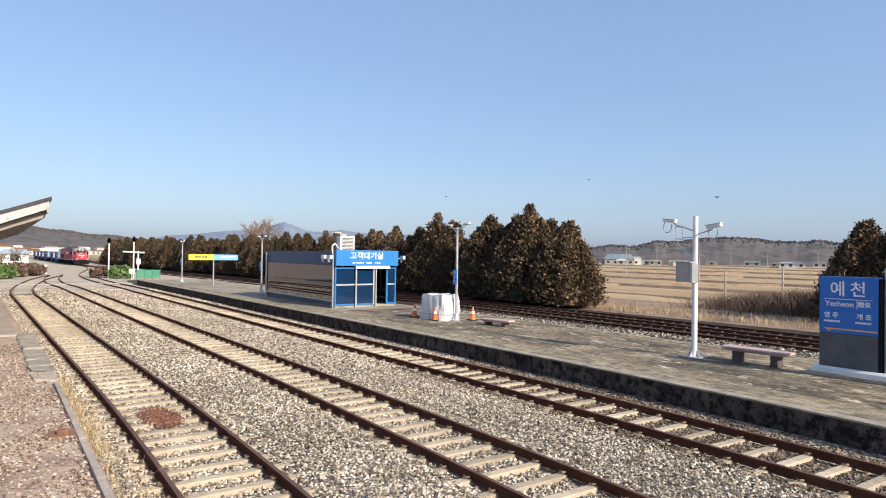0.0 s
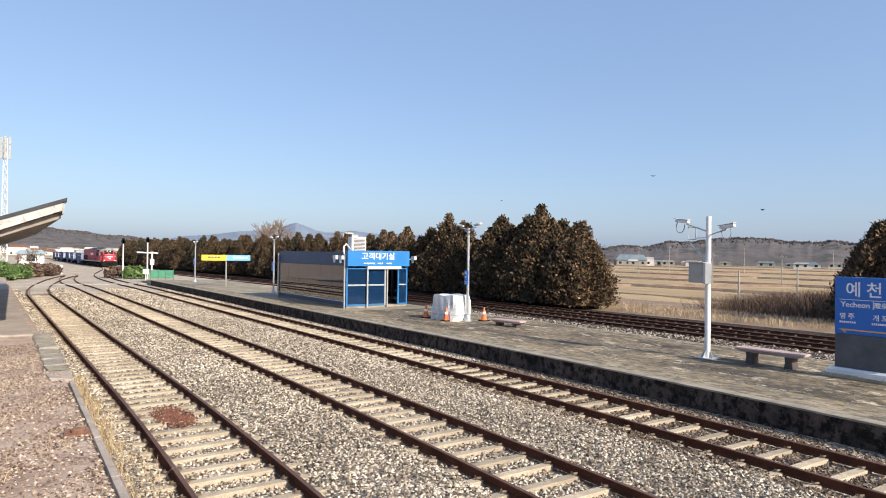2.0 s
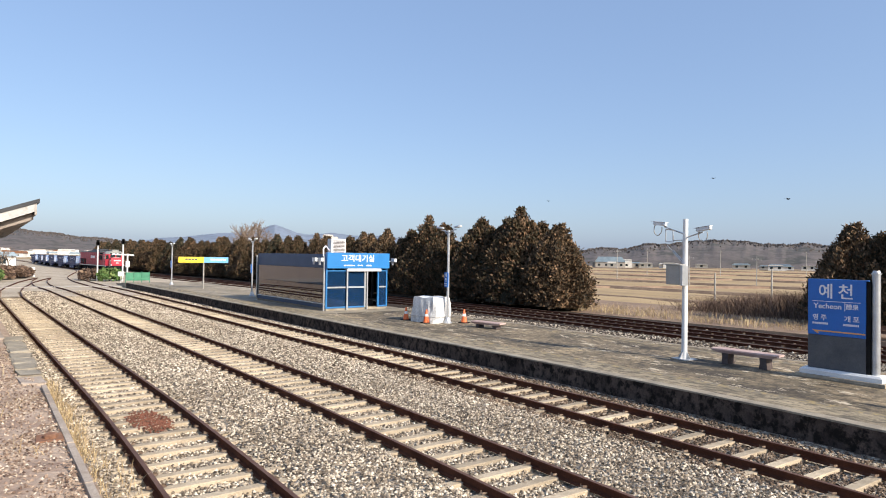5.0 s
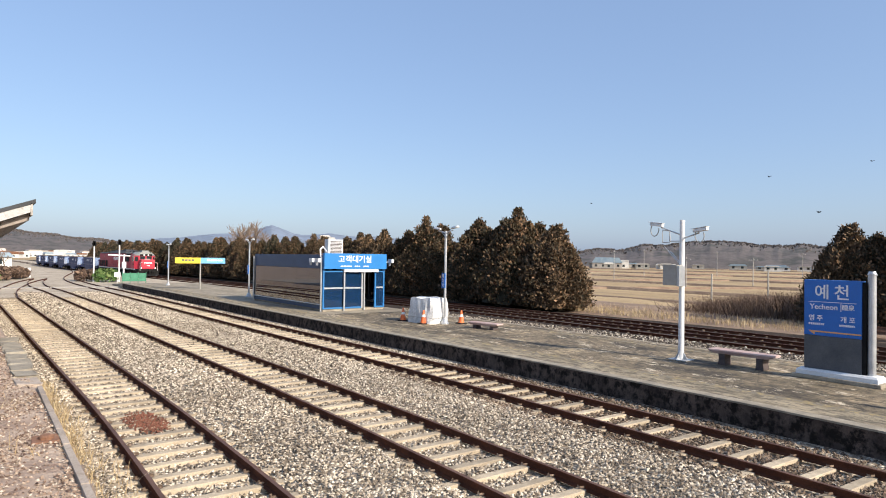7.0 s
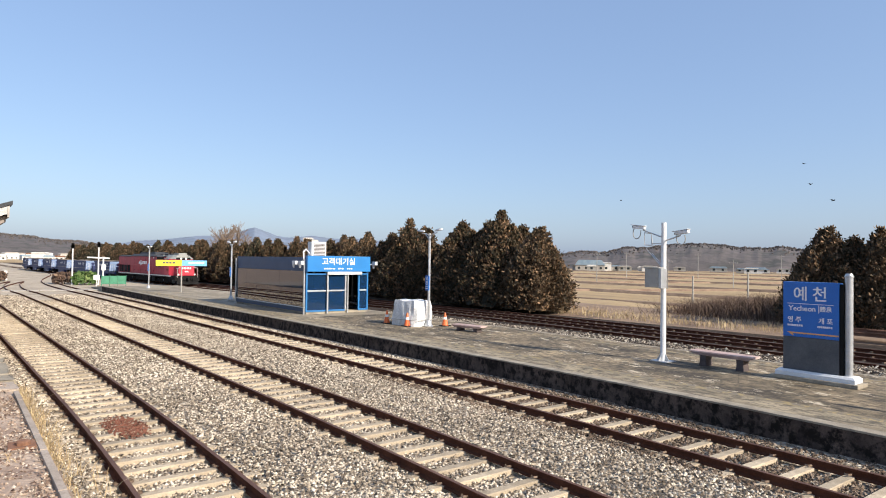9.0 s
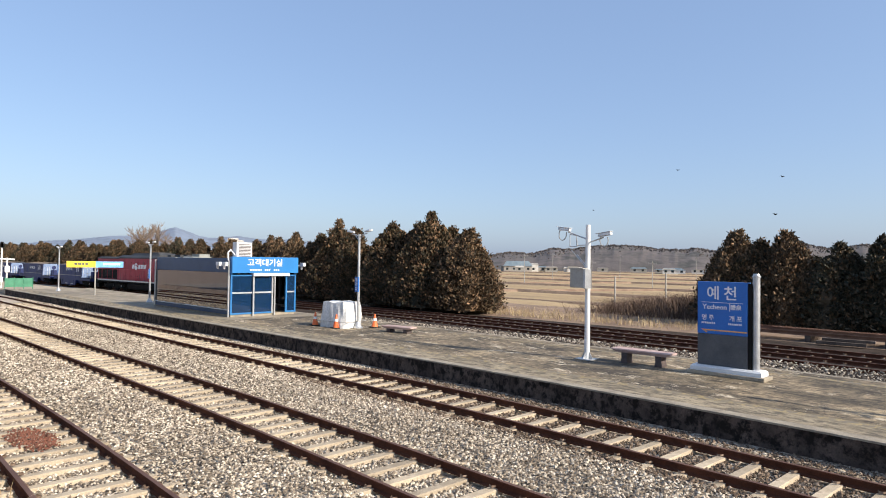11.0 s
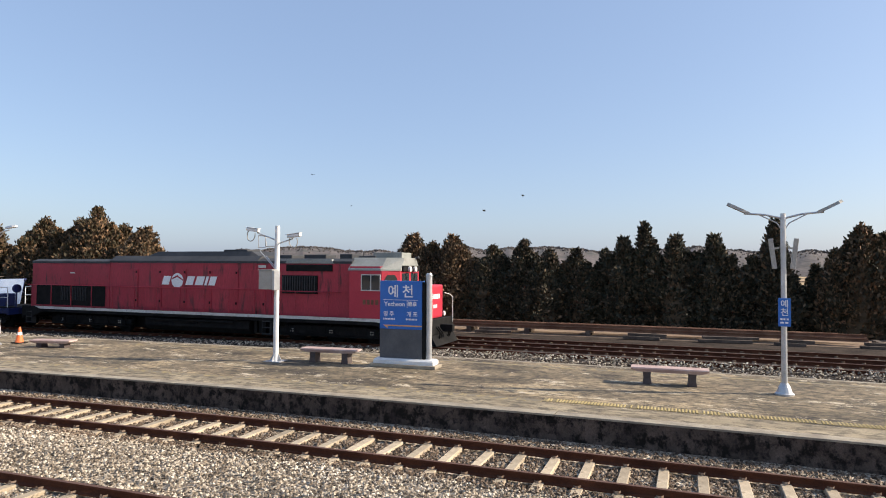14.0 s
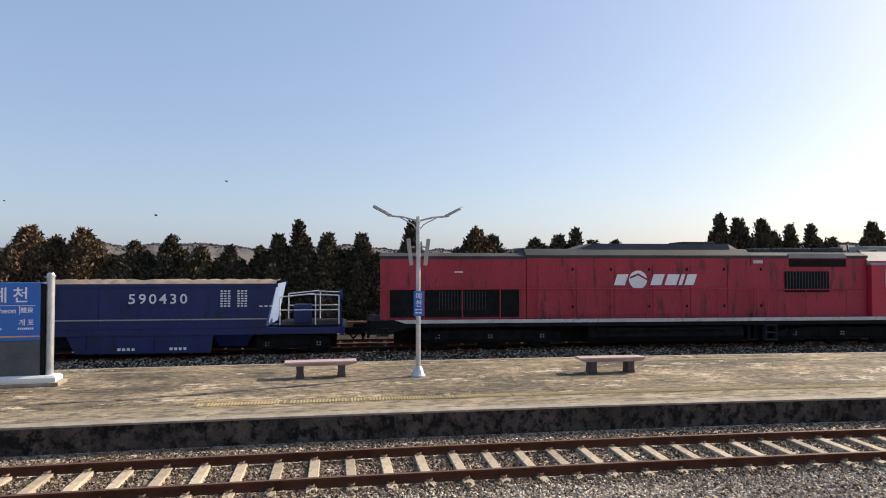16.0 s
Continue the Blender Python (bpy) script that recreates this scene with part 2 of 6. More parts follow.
    "lamp": worn("pale_lamp_lens", (0.75, 0.76, 0.74), (0.88, 0.88, 0.86), 5, 0.15, 0, 50, 0),
    "bark": worn("grey_brown_bark", (0.07, 0.05, 0.035), (0.16, 0.12, 0.085), 6, 0.95, 0, 40, 0.8, stretch=(1, 1, 0.25)),
    "twig": worn("bare_twigs", (0.16, 0.115, 0.085), (0.27, 0.20, 0.15), 3, 0.95, 0, 30, 0.1),
    "conifer": islands("conifer_sprays", [(0.0, (0.016, 0.017, 0.007)), (0.4, (0.056, 0.044, 0.020)), (0.75, (0.134, 0.081, 0.040)), (1.0, (0.278, 0.156, 0.084))], 0.8, 3.0),
    "conifer_green": islands("green_conifer_sprays", [(0.0, (0.015, 0.019, 0.010)), (0.5, (0.043, 0.042, 0.022)), (0.85, (0.115, 0.082, 0.046)), (1.0, (0.242, 0.164, 0.096))], 0.8, 3.0),
    "conifer_tan": islands("bronze_conifer_sprays", [(0.0, (0.027, 0.023, 0.012)), (0.4, (0.086, 0.059, 0.029)), (0.75, (0.183, 0.113, 0.059)), (1.0, (0.329, 0.198, 0.108))], 0.8, 3.0),
    "reed": islands("dry_reeds", [(0, (0.065, 0.04, 0.03)), (0.6, (0.135, 0.085, 0.06)), (1, (0.24, 0.16, 0.11))]),
    "straw": islands("dry_grass", [(0, (0.30, 0.21, 0.11)), (0.6, (0.48, 0.36, 0.2)), (1, (0.62, 0.5, 0.3))]),
    "hill": worn("wooded_winter_hill", (0.090, 0.078, 0.074), (0.125, 0.105, 0.10), 0.02, 0.95, 0, 0.12, 0.3, "World", (0.052, 0.052, 0.046), 0.55, dist=3.0),
    # haze of the distance is painted in as a pale blue-grey
    "far_hill": worn("haze_tinted_mountain", (0.15, 0.19, 0.25), (0.175, 0.215, 0.28), 0.002, 1.0, 0, 0.01, 0.3, "World"),
    "plaster": worn("pale_house_plaster", (0.55, 0.53, 0.5), (0.7, 0.69, 0.66), 0.4, 0.9, 0, 5, 0.1),
    "house_roof": worn("grey_blue_metal_roof", (0.18, 0.26, 0.33), (0.28, 0.36, 0.42), 0.4, 0.6, 0, 5, 0.1),
    "old_wood": worn("weathered_canopy_board", (0.30, 0.27, 0.24), (0.44, 0.41, 0.37), 2, 0.85, 0, 30, 0.2),
    "soffit": worn("brown_ribbed_soffit", (0.22, 0.18, 0.15), (0.34, 0.29, 0.25), 2, 0.8, 0, 30, 0.2),
    # far tracks: rust stain plus backlit shade, both in the bed and sleeper colours
    "dark_bed": worn("rusty_shaded_ballast", (0.022, 0.017, 0.014), (0.075, 0.055, 0.042), 0.9, 0.95, 0, 14, 0.9, "World", (0.03, 0.022, 0.018), 0.6, dist=0.04),
    "dark_sleeper": worn("shade_dark_sleeper", (0.03, 0.024, 0.02), (0.075, 0.058, 0.046), 2.5, 0.9, 0, 40, 0.4, vary=0.25),
    "woods": islands("bare_winter_woods", [(0, (0.085, 0.076, 0.072)), (0.6, (0.11, 0.094, 0.09)), (1, (0.135, 0.115, 0.108))], 0.95, 0.5),
    "rust": worn("rusty_steel_stack", (0.13, 0.055, 0.03), (0.26, 0.13, 0.075), 1.5, 0.85, 0, 30, 0.4),
    "dark_timber": worn("rotten_dark_timber", (0.05, 0.036, 0.028), (0.13, 0.095, 0.072), 3, 0.9, 0, 30, 0.4),
    "yard": worn("pale_trampled_ballast", (0.33, 0.27, 0.20), (0.50, 0.42, 0.32), 0.25, 0.95, 0, 7, 0.8, "World", (0.24, 0.19, 0.14), 0.6, dist=0.03),
    "oil": worn("rust_red_spill", (0.10, 0.035, 0.02), (0.20, 0.075, 0.045), 5, 0.9, 0, 60, 0.5),
}
for k in ("black", "rail", "dark_bed", "face"):
    M[k].node_tree.nodes["Principled BSDF"].inputs["Specular IOR Level"].default_value = 0.15




# ---- mesh helpers ----
def thing(name, at=(0, 0, 0), turn=0.0, label="", category="", group="", kind=""):
    ob = new(name)
    ob.matrix_basis = pose(*at, 0, 0, turn)
    return tagged(ob, label, category, group, kind)


def finish(name, bm, material, parent=None, label="", smooth=False):
    me = bpy.data.meshes.new(name)
    bmesh.ops.recalc_face_normals(bm, faces=bm.faces)
    bm.to_mesh(me)
    bm.free()
    return adopt(name, me, material, parent, label, smooth)


def adopt(name, me, material, parent=None, label="", smooth=False):
    for k in material if isinstance(material, (list, tuple)) else [material]:
        me.materials.append(M[k])
    me.polygons.foreach_set("use_smooth", [smooth] * len(me.polygons))
    ob = new(name, me)
    if parent:
        ob.parent = parent
    if label:
        ob["label"] = label
    if "small_print" in name or "lettering" in name:
        ob["kind"] = "stuff"
    return ob


part = finish


def box(bm, x0, x1, y0, y1, z0, z1, bevel=0.0, m=None, slot=0):
    vs = [bm.verts.new((x, y, z)) for x in (x0, x1) for y in (y0, y1) for z in (z0, z1)]
    fs = [bm.faces.new([vs[i] for i in q]) for q in ((0, 1, 3, 2), (4, 6, 7, 5), (0, 4, 5, 1), (2, 3, 7, 6), (0, 2, 6, 4), (1, 5, 7, 3))]
    for f in fs:
        f.material_index = slot
    if m:
        bmesh.ops.transform(bm, matrix=m, verts=vs)
    if bevel:
        es = list({e for f in fs for e in f.edges})
        bmesh.ops.bevel(bm, geom=es, offset=bevel, segments=2, affect="EDGES", profile=0.6)
    return bm


def rod(bm, a, b, r0, r1=None, n=10):
    a, b = Vector(a), Vector(b)
    r1 = r0 if r1 is None else r1
    q = (b - a).to_track_quat("Z", "Y")
    rings = []
    for p, r in ((a, r0), (b, r1)):
        rings.append([bm.verts.new(p + q @ Vector((r * math.cos(k * 2 * math.pi / n), r * math.sin(k * 2 * math.pi / n), 0))) for k in range(n)])
    for k in range(n):
        bm.faces.new((rings[0][k], rings[0][(k + 1) % n], rings[1][(k + 1) % n], rings[1][k]))
    bm.faces.new(rings[0][::-1])
    bm.faces.new(rings[1])
    return bm


def bent(bm, pts, r, n=8):
    for a, b in zip(pts, pts[1:]):
        rod(bm, a, b, r, r, n)
    return bm


def prism(bm, outline, y0, y1, slot=0):
    """An outline in x and z, given depth from y0 to y1."""
    a = [bm.verts.new((x, y0, z)) for x, z in outline]
    b = [bm.verts.new((x, y1, z)) for x, z in outline]
    fs = [bm.faces.new(a), bm.faces.new(b[::-1])]
    k = len(a)
    for i in range(k):
        fs.append(bm.faces.new((a[i], b[i], b[(i + 1) % k], a[(i + 1) % k])))
    for f in fs:
        f.material_index = slot
    return bm


def loft(bm, sections):
    """Skin over rings of the same count of points, closed at both ends."""
    rings = [[bm.verts.new(p) for p in s] for s in sections]
    k = len(rings[0])
    for a, b in zip(rings, rings[1:]):
        for i in range(k):
            bm.faces.new((a[i], a[(i + 1) % k], b[(i + 1) % k], b[i]))
    bm.faces.new(rings[0][::-1])
    bm.faces.new(rings[-1])
    return bm


B = bmesh.new


def soup(name, verts, faces, material, parent=None, smooth=False):
    """A large mesh from arrays of corners and of equal-sided faces."""
    me = bpy.data.meshes.new(name)
    verts, faces = np.asarray(verts, dtype=np.float32), np.asarray(faces, dtype=np.int32)
    k = faces.shape[1]
    me.vertices.add(len(verts))
    me.vertices.foreach_set("co", verts.ravel())
    me.loops.add(faces.size)
    me.loops.foreach_set("vertex_index", faces.ravel())
    me.polygons.add(len(faces))
    me.polygons.foreach_set("loop_start", np.arange(0, faces.size, k, dtype=np.int32))
    me.update(calc_edges=True)
    me.validate()
    return adopt(name, me, material, parent, "", smooth)


def words(name, text, size, m, material, parent, label="", align="CENTER", depth=0.006, wide=1.0, gap=1.0):
    """Lettering as a mesh, in the x-z plane of m, facing -y."""
    cu = bpy.data.curves.new(name, "FONT")
    cu.body, cu.size, cu.align_x, cu.align_y, cu.extrude, cu.resolution_u = text, size, align, "CENTER", depth / 2, 3
    cu.offset, cu.space_character = size * 0.012, gap
    tmp = bpy.data.objects.new(name + "_tmp", cu)
    scene.collection.objects.link(tmp)
    bpy.context.view_layer.update()
    me = bpy.data.meshes.new_from_object(tmp)
    bpy.data.objects.remove(tmp)
    me.transform(m @ pose(0, 0, 0, 90) @ Matrix.Diagonal((wide, 1, 1, 1)))
    me.materials.clear()
    return adopt(name, me, material, parent, label)


def bars(bm, x0, x1, z, h, y, count, rng):
    """Plain bars in place of small print."""
    w = (x1 - x0) / count
    for i in range(count):
        box(bm, x0 + i * w + w * 0.1, x0 + (i + 1) * w - w * rng.uniform(0.1, 0.3), y - 0.004, y, z - h / 2, z + h / 2)
    return bm


# ---- the lines of the tracks ----
def bend(x):
    return -x * x / 442 if x > -18 else -0.733 + 0.0815 * (x + 18)


def slope(x):
    return (bend(x + 0.1) - bend(x - 0.1)) / 0.2


def through_knots(x, knots):
    xs, ys = zip(*knots)
    if x >= xs[0]:
        return ys[0]
    for i in range(len(xs) - 1):
        if x >= xs[i + 1]:
            p0, p3 = ys[max(i - 1, 0)], ys[min(i + 2, len(ys) - 1)]
            u = (x - xs[i]) / (xs[i + 1] - xs[i])
            a, b = ys[i], ys[i + 1]
            return a + 0.5 * u * (b - p0 + u * (2 * p0 - 5 * a + 4 * b - p3 + u * (3 * (a - b) + p3 - p0)))
    return ys[-1]


def line_a(x):
    return 2.54 + bend(x) if x > -56 else through_knots(x, [(-56, 2.54 + bend(-56)), (-65, -1.5), (-75, -1.05), (-86, -0.1), (-100, 2.1), (-116, 5.2), (-128, 8.6), (-160, 10.3), (-190, 8.4), (-330, -2.0)])


def line_b(x):
    return 6.52 + bend(x) if x > -64 else through_knots(x, [(-64, 6.52 + bend(-64)), (-72, 1.1), (-80, 0.75), (-90, 0.95), (-101, 2.4), (-116, 5.25), (-128, 8.6), (-160, 10.3), (-190, 8.4), (-330, -2.0)])


def line_c(x):
    return 10.93 + bend(x) if x > -60 else through_knots(x, [(-60, 10.93 + bend(-60)), (-72, 5.6), (-86, 4.7), (-98, 4.75), (-111, 5.8), (-126, 7.2), (-143, 7.6), (-160, 6.2), (-180, 4.2), (-210, 1.4), (-330, -8.0)])


FAR_LINE = [(0, 23.65), (-6, 23.86), (-12, 23.98), (-18, 24.0), (-25, 23.9), (-32, 23.55), (-43, 22.6), (-58, 20.8), (-78, 17.9), (-99, 14.8), (-122, 11.4), (-143, 8.6), (-160, 6.4), (-180, 4.2), (-210, 1.4), (-330, -8.0)]


def line_d(x):
    return 23.65 - 0.043 * x - x * x / 770 if x > 0 else through_knots(x, FAR_LINE)


def line_e(x):
    return line_d(x) + 2.7


DZ = 0.25  # the far pair of tracks lies a little higher


def lift(x, z):
    return z * min(1.3, max(0, (x + 45) / 48)) if z else 0.0


# ---- ground ----
def sheet(name, xs, rows, material, z_of=None, label="", category="", thick=0.0):
    """A strip of ground along xs, between the lines of rows: functions of x that give y and z."""
    vs, fs = [], []
    for x in xs:
        for f in rows:
            y, z = f(x)
            vs.append((x, y, z))
    k = len(rows)
    for i in range(len(xs) - 1):
        for j in range(k - 1):
            fs.append((i * k + j, (i + 1) * k + j, (i + 1) * k + j + 1, i * k + j + 1))
    ob = soup(name, vs, fs, material)
    return tagged(ob, label, category, "", "structure")


rng = random.Random(4)
XS = [-330 + 5 * i for i in range(42)] + [-120 + 1.5 * i for i in range(134)]

# one sheet to the horizon
vs, fs = [], []
rings = [0, 30, 60, 100, 160, 260, 420, 700, 1200, 2200, 4500]
for r in rings:
    for k in range(72):
        a = k * math.pi / 36
        x, y = r * math.cos(a), r * math.sin(a)
        low = 0.9 * min(1, max(0, (y - bend(max(x, -330)) - 44) / 10)) if x > -300 else 0.6
        vs.append((x, y, -0.35 - low))
for i in range(len(rings) - 1):
    for k in range(72):
        fs.append((i * 72 + k, (i + 1) * 72 + k, (i + 1) * 72 + (k + 1) % 72, i * 72 + (k + 1) % 72))
tagged(soup("ground", vs, fs, "field"), "dry straw-coloured paddy field with low banks", "field", "", "structure")
XN = [x for x in XS if x > -58] + [81.0]
XF = [x for x in XS if x <= -58] + [XN[0]]
bed = [lambda x: (0.9 + bend(x), -0.3), lambda x: (1.0 + bend(x), -0.12)]
for c in (2.54, 6.52, 10.93):
    bed += [lambda x, c=c: (c - 1.15 + bend(x), -0.145), lambda x, c=c: (c - 0.84 + bend(x), -0.205), lambda x, c=c: (c + 0.84 + bend(x), -0.205), lambda x, c=c: (c + 1.15 + bend(x), -0.145)]
bed.append(lambda x: (12.8 + bend(x), -0.11))
sheet("ballast_bed", XN, bed, "ballast", None, "grey and tan crushed-stone ballast between the rails", "ballast")
sheet("yard_ballast_bed", XF, [lambda x: (min(0.9 + bend(x), line_a(x) - 1.7), -0.3), lambda x: (min(0.95 + bend(x), line_a(x) - 1.6), -0.12),
                               lambda x: (12.8 + bend(x), -0.12)], "yard", None, "pale trampled ballast where the tracks join", "ballast")
sheet("junction_ballast", [x for x in XS if x < -62], [lambda x: (12.86 + bend(x) if x < -69 else 19.4 + bend(x), -0.13), lambda x: (max(24.4 + bend(x), line_d(x) + 1.3), -0.13)], "yard", None,
      "pale tan ballast where the far tracks join", "ballast")
# bed colour carries the shade of the backlit tracks as well as rust
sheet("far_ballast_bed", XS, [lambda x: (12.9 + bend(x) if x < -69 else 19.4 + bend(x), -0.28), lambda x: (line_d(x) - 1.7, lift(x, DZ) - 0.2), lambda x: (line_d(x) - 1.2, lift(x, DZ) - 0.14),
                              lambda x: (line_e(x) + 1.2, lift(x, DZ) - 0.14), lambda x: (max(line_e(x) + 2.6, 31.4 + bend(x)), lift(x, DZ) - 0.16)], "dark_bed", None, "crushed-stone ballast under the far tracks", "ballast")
sheet("earth_verge", XS, [lambda x: (max(line_e(x) + 2.0, 29.4 + bend(x)), lift(x, DZ) - 0.22), lambda x: (max(line_e(x) + 3.0, 31.9 + bend(x)), lift(x, DZ) - 0.1), lambda x: (36 + bend(x), 0.1), lambda x: (43 + bend(x), -0.1), lambda x: (48 + bend(x), -1.0)], "earth", None,
      "bare brown earth verge beyond the tracks", "verge")
sheet("near_ground", XS, [lambda x: (-60, 0.28), lambda x: (-3 + bend(x), 0.30), lambda x: (0.5 + bend(x), 0.31), lambda x: (0.86 + bend(x), 0.27), lambda x: (1.16 + bend(x), -0.16)], "dirt", None,
      "reddish trodden dirt with gravel and twigs", "dirt ground")


# ---- tracks ----
RAIL = [(-0.065, -0.150), (0.065, -0.150), (0.065, -0.135), (0.012, -0.115), (0.010, -0.045), (0.035, -0.035), (0.035, -0.004), (0.028, 0.0), (-0.028, 0.0), (-0.035, -0.004), (-0.035, -0.035),
        (-0.010, -0.045), (-0.012, -0.115), (-0.065, -0.135)]


def rail_mesh(name, line, off, x0, x1, z, parent):
    xs = []
    x = x0
    while x < x1:
        xs.append(x)
        x += 1.2 if x > -60 else 3.0
    xs.append(x1)
    vs, fs, top = [], [], []
    k = len(RAIL)
    for x in xs:
        s = (line(x + 0.2) - line(x - 0.2)) / 0.4
        n = 1 / math.hypot(1, s)
        for y, h in RAIL:
            d = off + y
            vs.append((x - s * n * d, line(x) + n * d, lift(x, z) + h))
    for i in range(len(xs) - 1):
        for j in range(k):
            fs.append((i * k + j, (i + 1) * k + j, (i + 1) * k + (j + 1) % k, i * k + (j + 1) % k))
            top.append(1 if j in (6, 7, 8) else 0)
    ob = soup(name, vs, fs, ["rail", "railtop"], parent)
    ob.data.polygons.foreach_set("material_index", top)
    return ob


bm = B()
prism(bm, [(-0.115, -0.34), (0.115, -0.34), (0.088, -0.142), (0.077, -0.130), (-0.077, -0.130), (-0.088, -0.142)], -1.2, 1.2)
SLEEPER = bpy.data.meshes.new("sleeper")
bmesh.ops.recalc_face_normals(bm, faces=bm.faces)
bm.to_mesh(SLEEPER)
bm.free()
SLEEPER.materials.append(M["sleeper"])
# same sleeper in a darker colour that stands in for backlit shade
SHADED_SLEEPER = SLEEPER.copy()
SHADED_SLEEPER.materials[0] = M["dark_sleeper"]
sv = np.array([v.co for v in SLEEPER.vertices])


def track(label, line, x0, x1, z, near0, near1, gauge=0.735, step=0.62, mesh=None, far="sleeper"):
    mesh = mesh or SLEEPER
    t = thing("railway_track", label=label, category="railway track", kind="structure")
    for s in (-gauge, gauge):
        rail_mesh("rail", line, s, x0, x1, z, t)
    far_v, far_q, far_n = [], [], 0
    clip_v, clip_f = [], []
    x = x0 + 1
    r = random.Random(int(x1 * 7 + line(0) * 100))
    while x < x1:
        yaw = math.atan((line(x + 0.2) - line(x - 0.2)) / 0.4) + r.uniform(-0.012, 0.012)
        m = Matrix.Translation((x, line(x) + r.uniform(-0.03, 0.03), lift(x, z) + r.uniform(-0.012, 0.006))) @ Matrix.Rotation(yaw, 4, "Z")
        if near0 <= x <= near1:
            ob = new("sleeper", mesh)
            ob.parent = t
            ob.matrix_basis = m
            for side in (-1, 1):
                for k in (-1, 1):
                    pts = [(0.05, 0.07), (0.02, 0.13), (-0.03, 0.14), (-0.06, 0.09)]
                    for (ax, ay), (bx, by) in zip(pts, pts[1:]):
                        i = len(clip_v)
                        for px, py in ((ax, ay), (bx, by)):
                            for dy, dz in ((-0.011, -0.02), (0.011, -0.02), (0, 0.012)):
                                clip_v.append(tuple(m @ Vector((px, side * gauge + k * (py + dy), -0.085 + dz))))
                        for a in range(3):
                            clip_f.append((i + a, i + (a + 1) % 3, i + 3 + (a + 1) % 3, i + 3 + a))
        elif x > -150:
            i = len(far_v)
            far_v += [tuple(m @ Vector((q[0] * 0.8, q[1] * 0.85, q[2] - 0.02))) for q in sv]
            far_q += [(i + 4, i + 3, i + 9, i + 10), (i + 3, i + 2, i + 8, i + 9), (i + 5, i + 4, i + 10, i + 11), (i + 2, i + 3, i + 4, i + 5), (i + 8, i + 11, i + 10, i + 9)]
        x += step
    if far_v:
        soup("far_sleepers", far_v, far_q, "far_sleeper" if far == "sleeper" else far, t)["kind"] = "stuff"
    if clip_v:
        soup("rail_clips", clip_v, clip_f, "clip", t)["kind"] = "stuff"
    return t


track("rusty siding track on pale concrete sleepers beside the near platform", line_a, -96, 40, 0, -64, 10, 0.735)
track("rusty middle track on pale concrete sleepers in tan ballast", line_b, -94, 40, 0, -64, 14, 0.72)
track("rusty main track on pale concrete sleepers along the island platform", line_c, -330, 60, 0, -64, 22, 0.72)
track("track behind the island platform, backlit shade painted into its dark sleepers", line_d, -330, 110, DZ, -40, 30, mesh=SHADED_SLEEPER, far="dark_sleeper")
track("outer track beside the tree row, backlit shade painted into its dark sleepers", line_e, -120, 110, DZ, -35, 35, mesh=SHADED_SLEEPER, far="dark_sleeper")


# ---- ballast stones ----
def stones(name, count, x0, x1, ya, yb, z, size, seed, material="stone", keep=None, label=""):
    g = np.random.default_rng(seed)
    base = np.array([(1, 0, 0), (-1, 0, 0), (0, 1, 0), (0, -1, 0), (0, 0, 1), (0, 0, -1)], dtype=float)
    tri = np.array([(0, 2, 4), (2, 1, 4), (1, 3, 4), (3, 0, 4)])
    x = g.uniform(x0, x1, count)
    bx = np.where(x > -18, -x * x / 442, -0.733 + 0.0815 * (x + 18))
    y = ya + (yb - ya) * g.random(count) + bx
    zz = np.full(count, z)
    if keep is not None:
        ok, zz = keep(x, y - bx, g)
        x, y, zz = x[ok], y[ok], zz[ok]
    count = len(x)
    s = size * g.uniform(0.55, 1.35, (count, 1, 1)) * g.uniform(0.7, 1.25, (count, 6, 1))
    a, tilt = g.uniform(0, 6.283, count), g.normal(0, 0.45, count)
    v = base[None] * s * np.array([1.0, 0.85, 0.75])
    c, d = np.cos(a)[:, None], np.sin(a)[:, None]
    ct, st = np.cos(tilt)[:, None], np.sin(tilt)[:, None]
    vx, vy, vz = v[..., 0], v[..., 1], v[..., 2]
    vx, vz = vx * ct - vz * st, vx * st + vz * ct
    vx, vy = vx * c - vy * d, vx * d + vy * c
    co = np.stack([vx + x[:, None], vy + y[:, None], vz + zz[:, None]], -1).reshape(-1, 3)
    f = (tri[None] + 6 * np.arange(count)[:, None, None]).reshape(-1, 3)
    return tagged(soup(name, co, f, material), label, "ballast", "", "stuff")


def on_bed(x, k, g):
    """Stones lie between the sleepers and below the rail heads, and heap a little between the tracks."""
    z = np.full(len(x), -0.125)
    ok = np.ones(len(x), bool)
    for c in (2.54, 6.52, 10.93):
        d = np.abs(k - c)
        ok &= ~((d > 0.64) & (d < 0.83))
        z = np.where(d < 0.66, -0.185, z)
        z = np.where((d > 0.82) & (d < 1.0), -0.165, z)
    for a, b in ((2.54, 6.52), (6.52, 10.93)):
        mid = (a + b) / 2
        z = np.where(np.abs(k - mid) < 0.9, -0.115 + 0.05 * (1 - np.abs(k - mid) / 0.9), z)
    return ok, z + g.uniform(-0.02, 0.015, len(x))


stones("ballast_stones", 110000, -17, 13, 1.0, 9.7, -0.11, 0.031, 11, keep=on_bed, label="angular grey and tan ballast stones")
stones("main_track_stones", 34000, -17, 14, 9.6, 12.66, -0.11, 0.036, 21, "rusty_stone", on_bed, "rust-stained brown ballast stones along the main track")
stones("far_ballast_stones", 80000, -42, -17, 1.0, 12.65, -0.11, 0.038, 12, keep=on_bed, label="angular grey and tan ballast stones farther along")
stones("yard_stones", 26000, -64, -42, 1.0, 12.65, -0.09, 0.07, 22, keep=on_bed, label="pale ballast stones towards the junction")
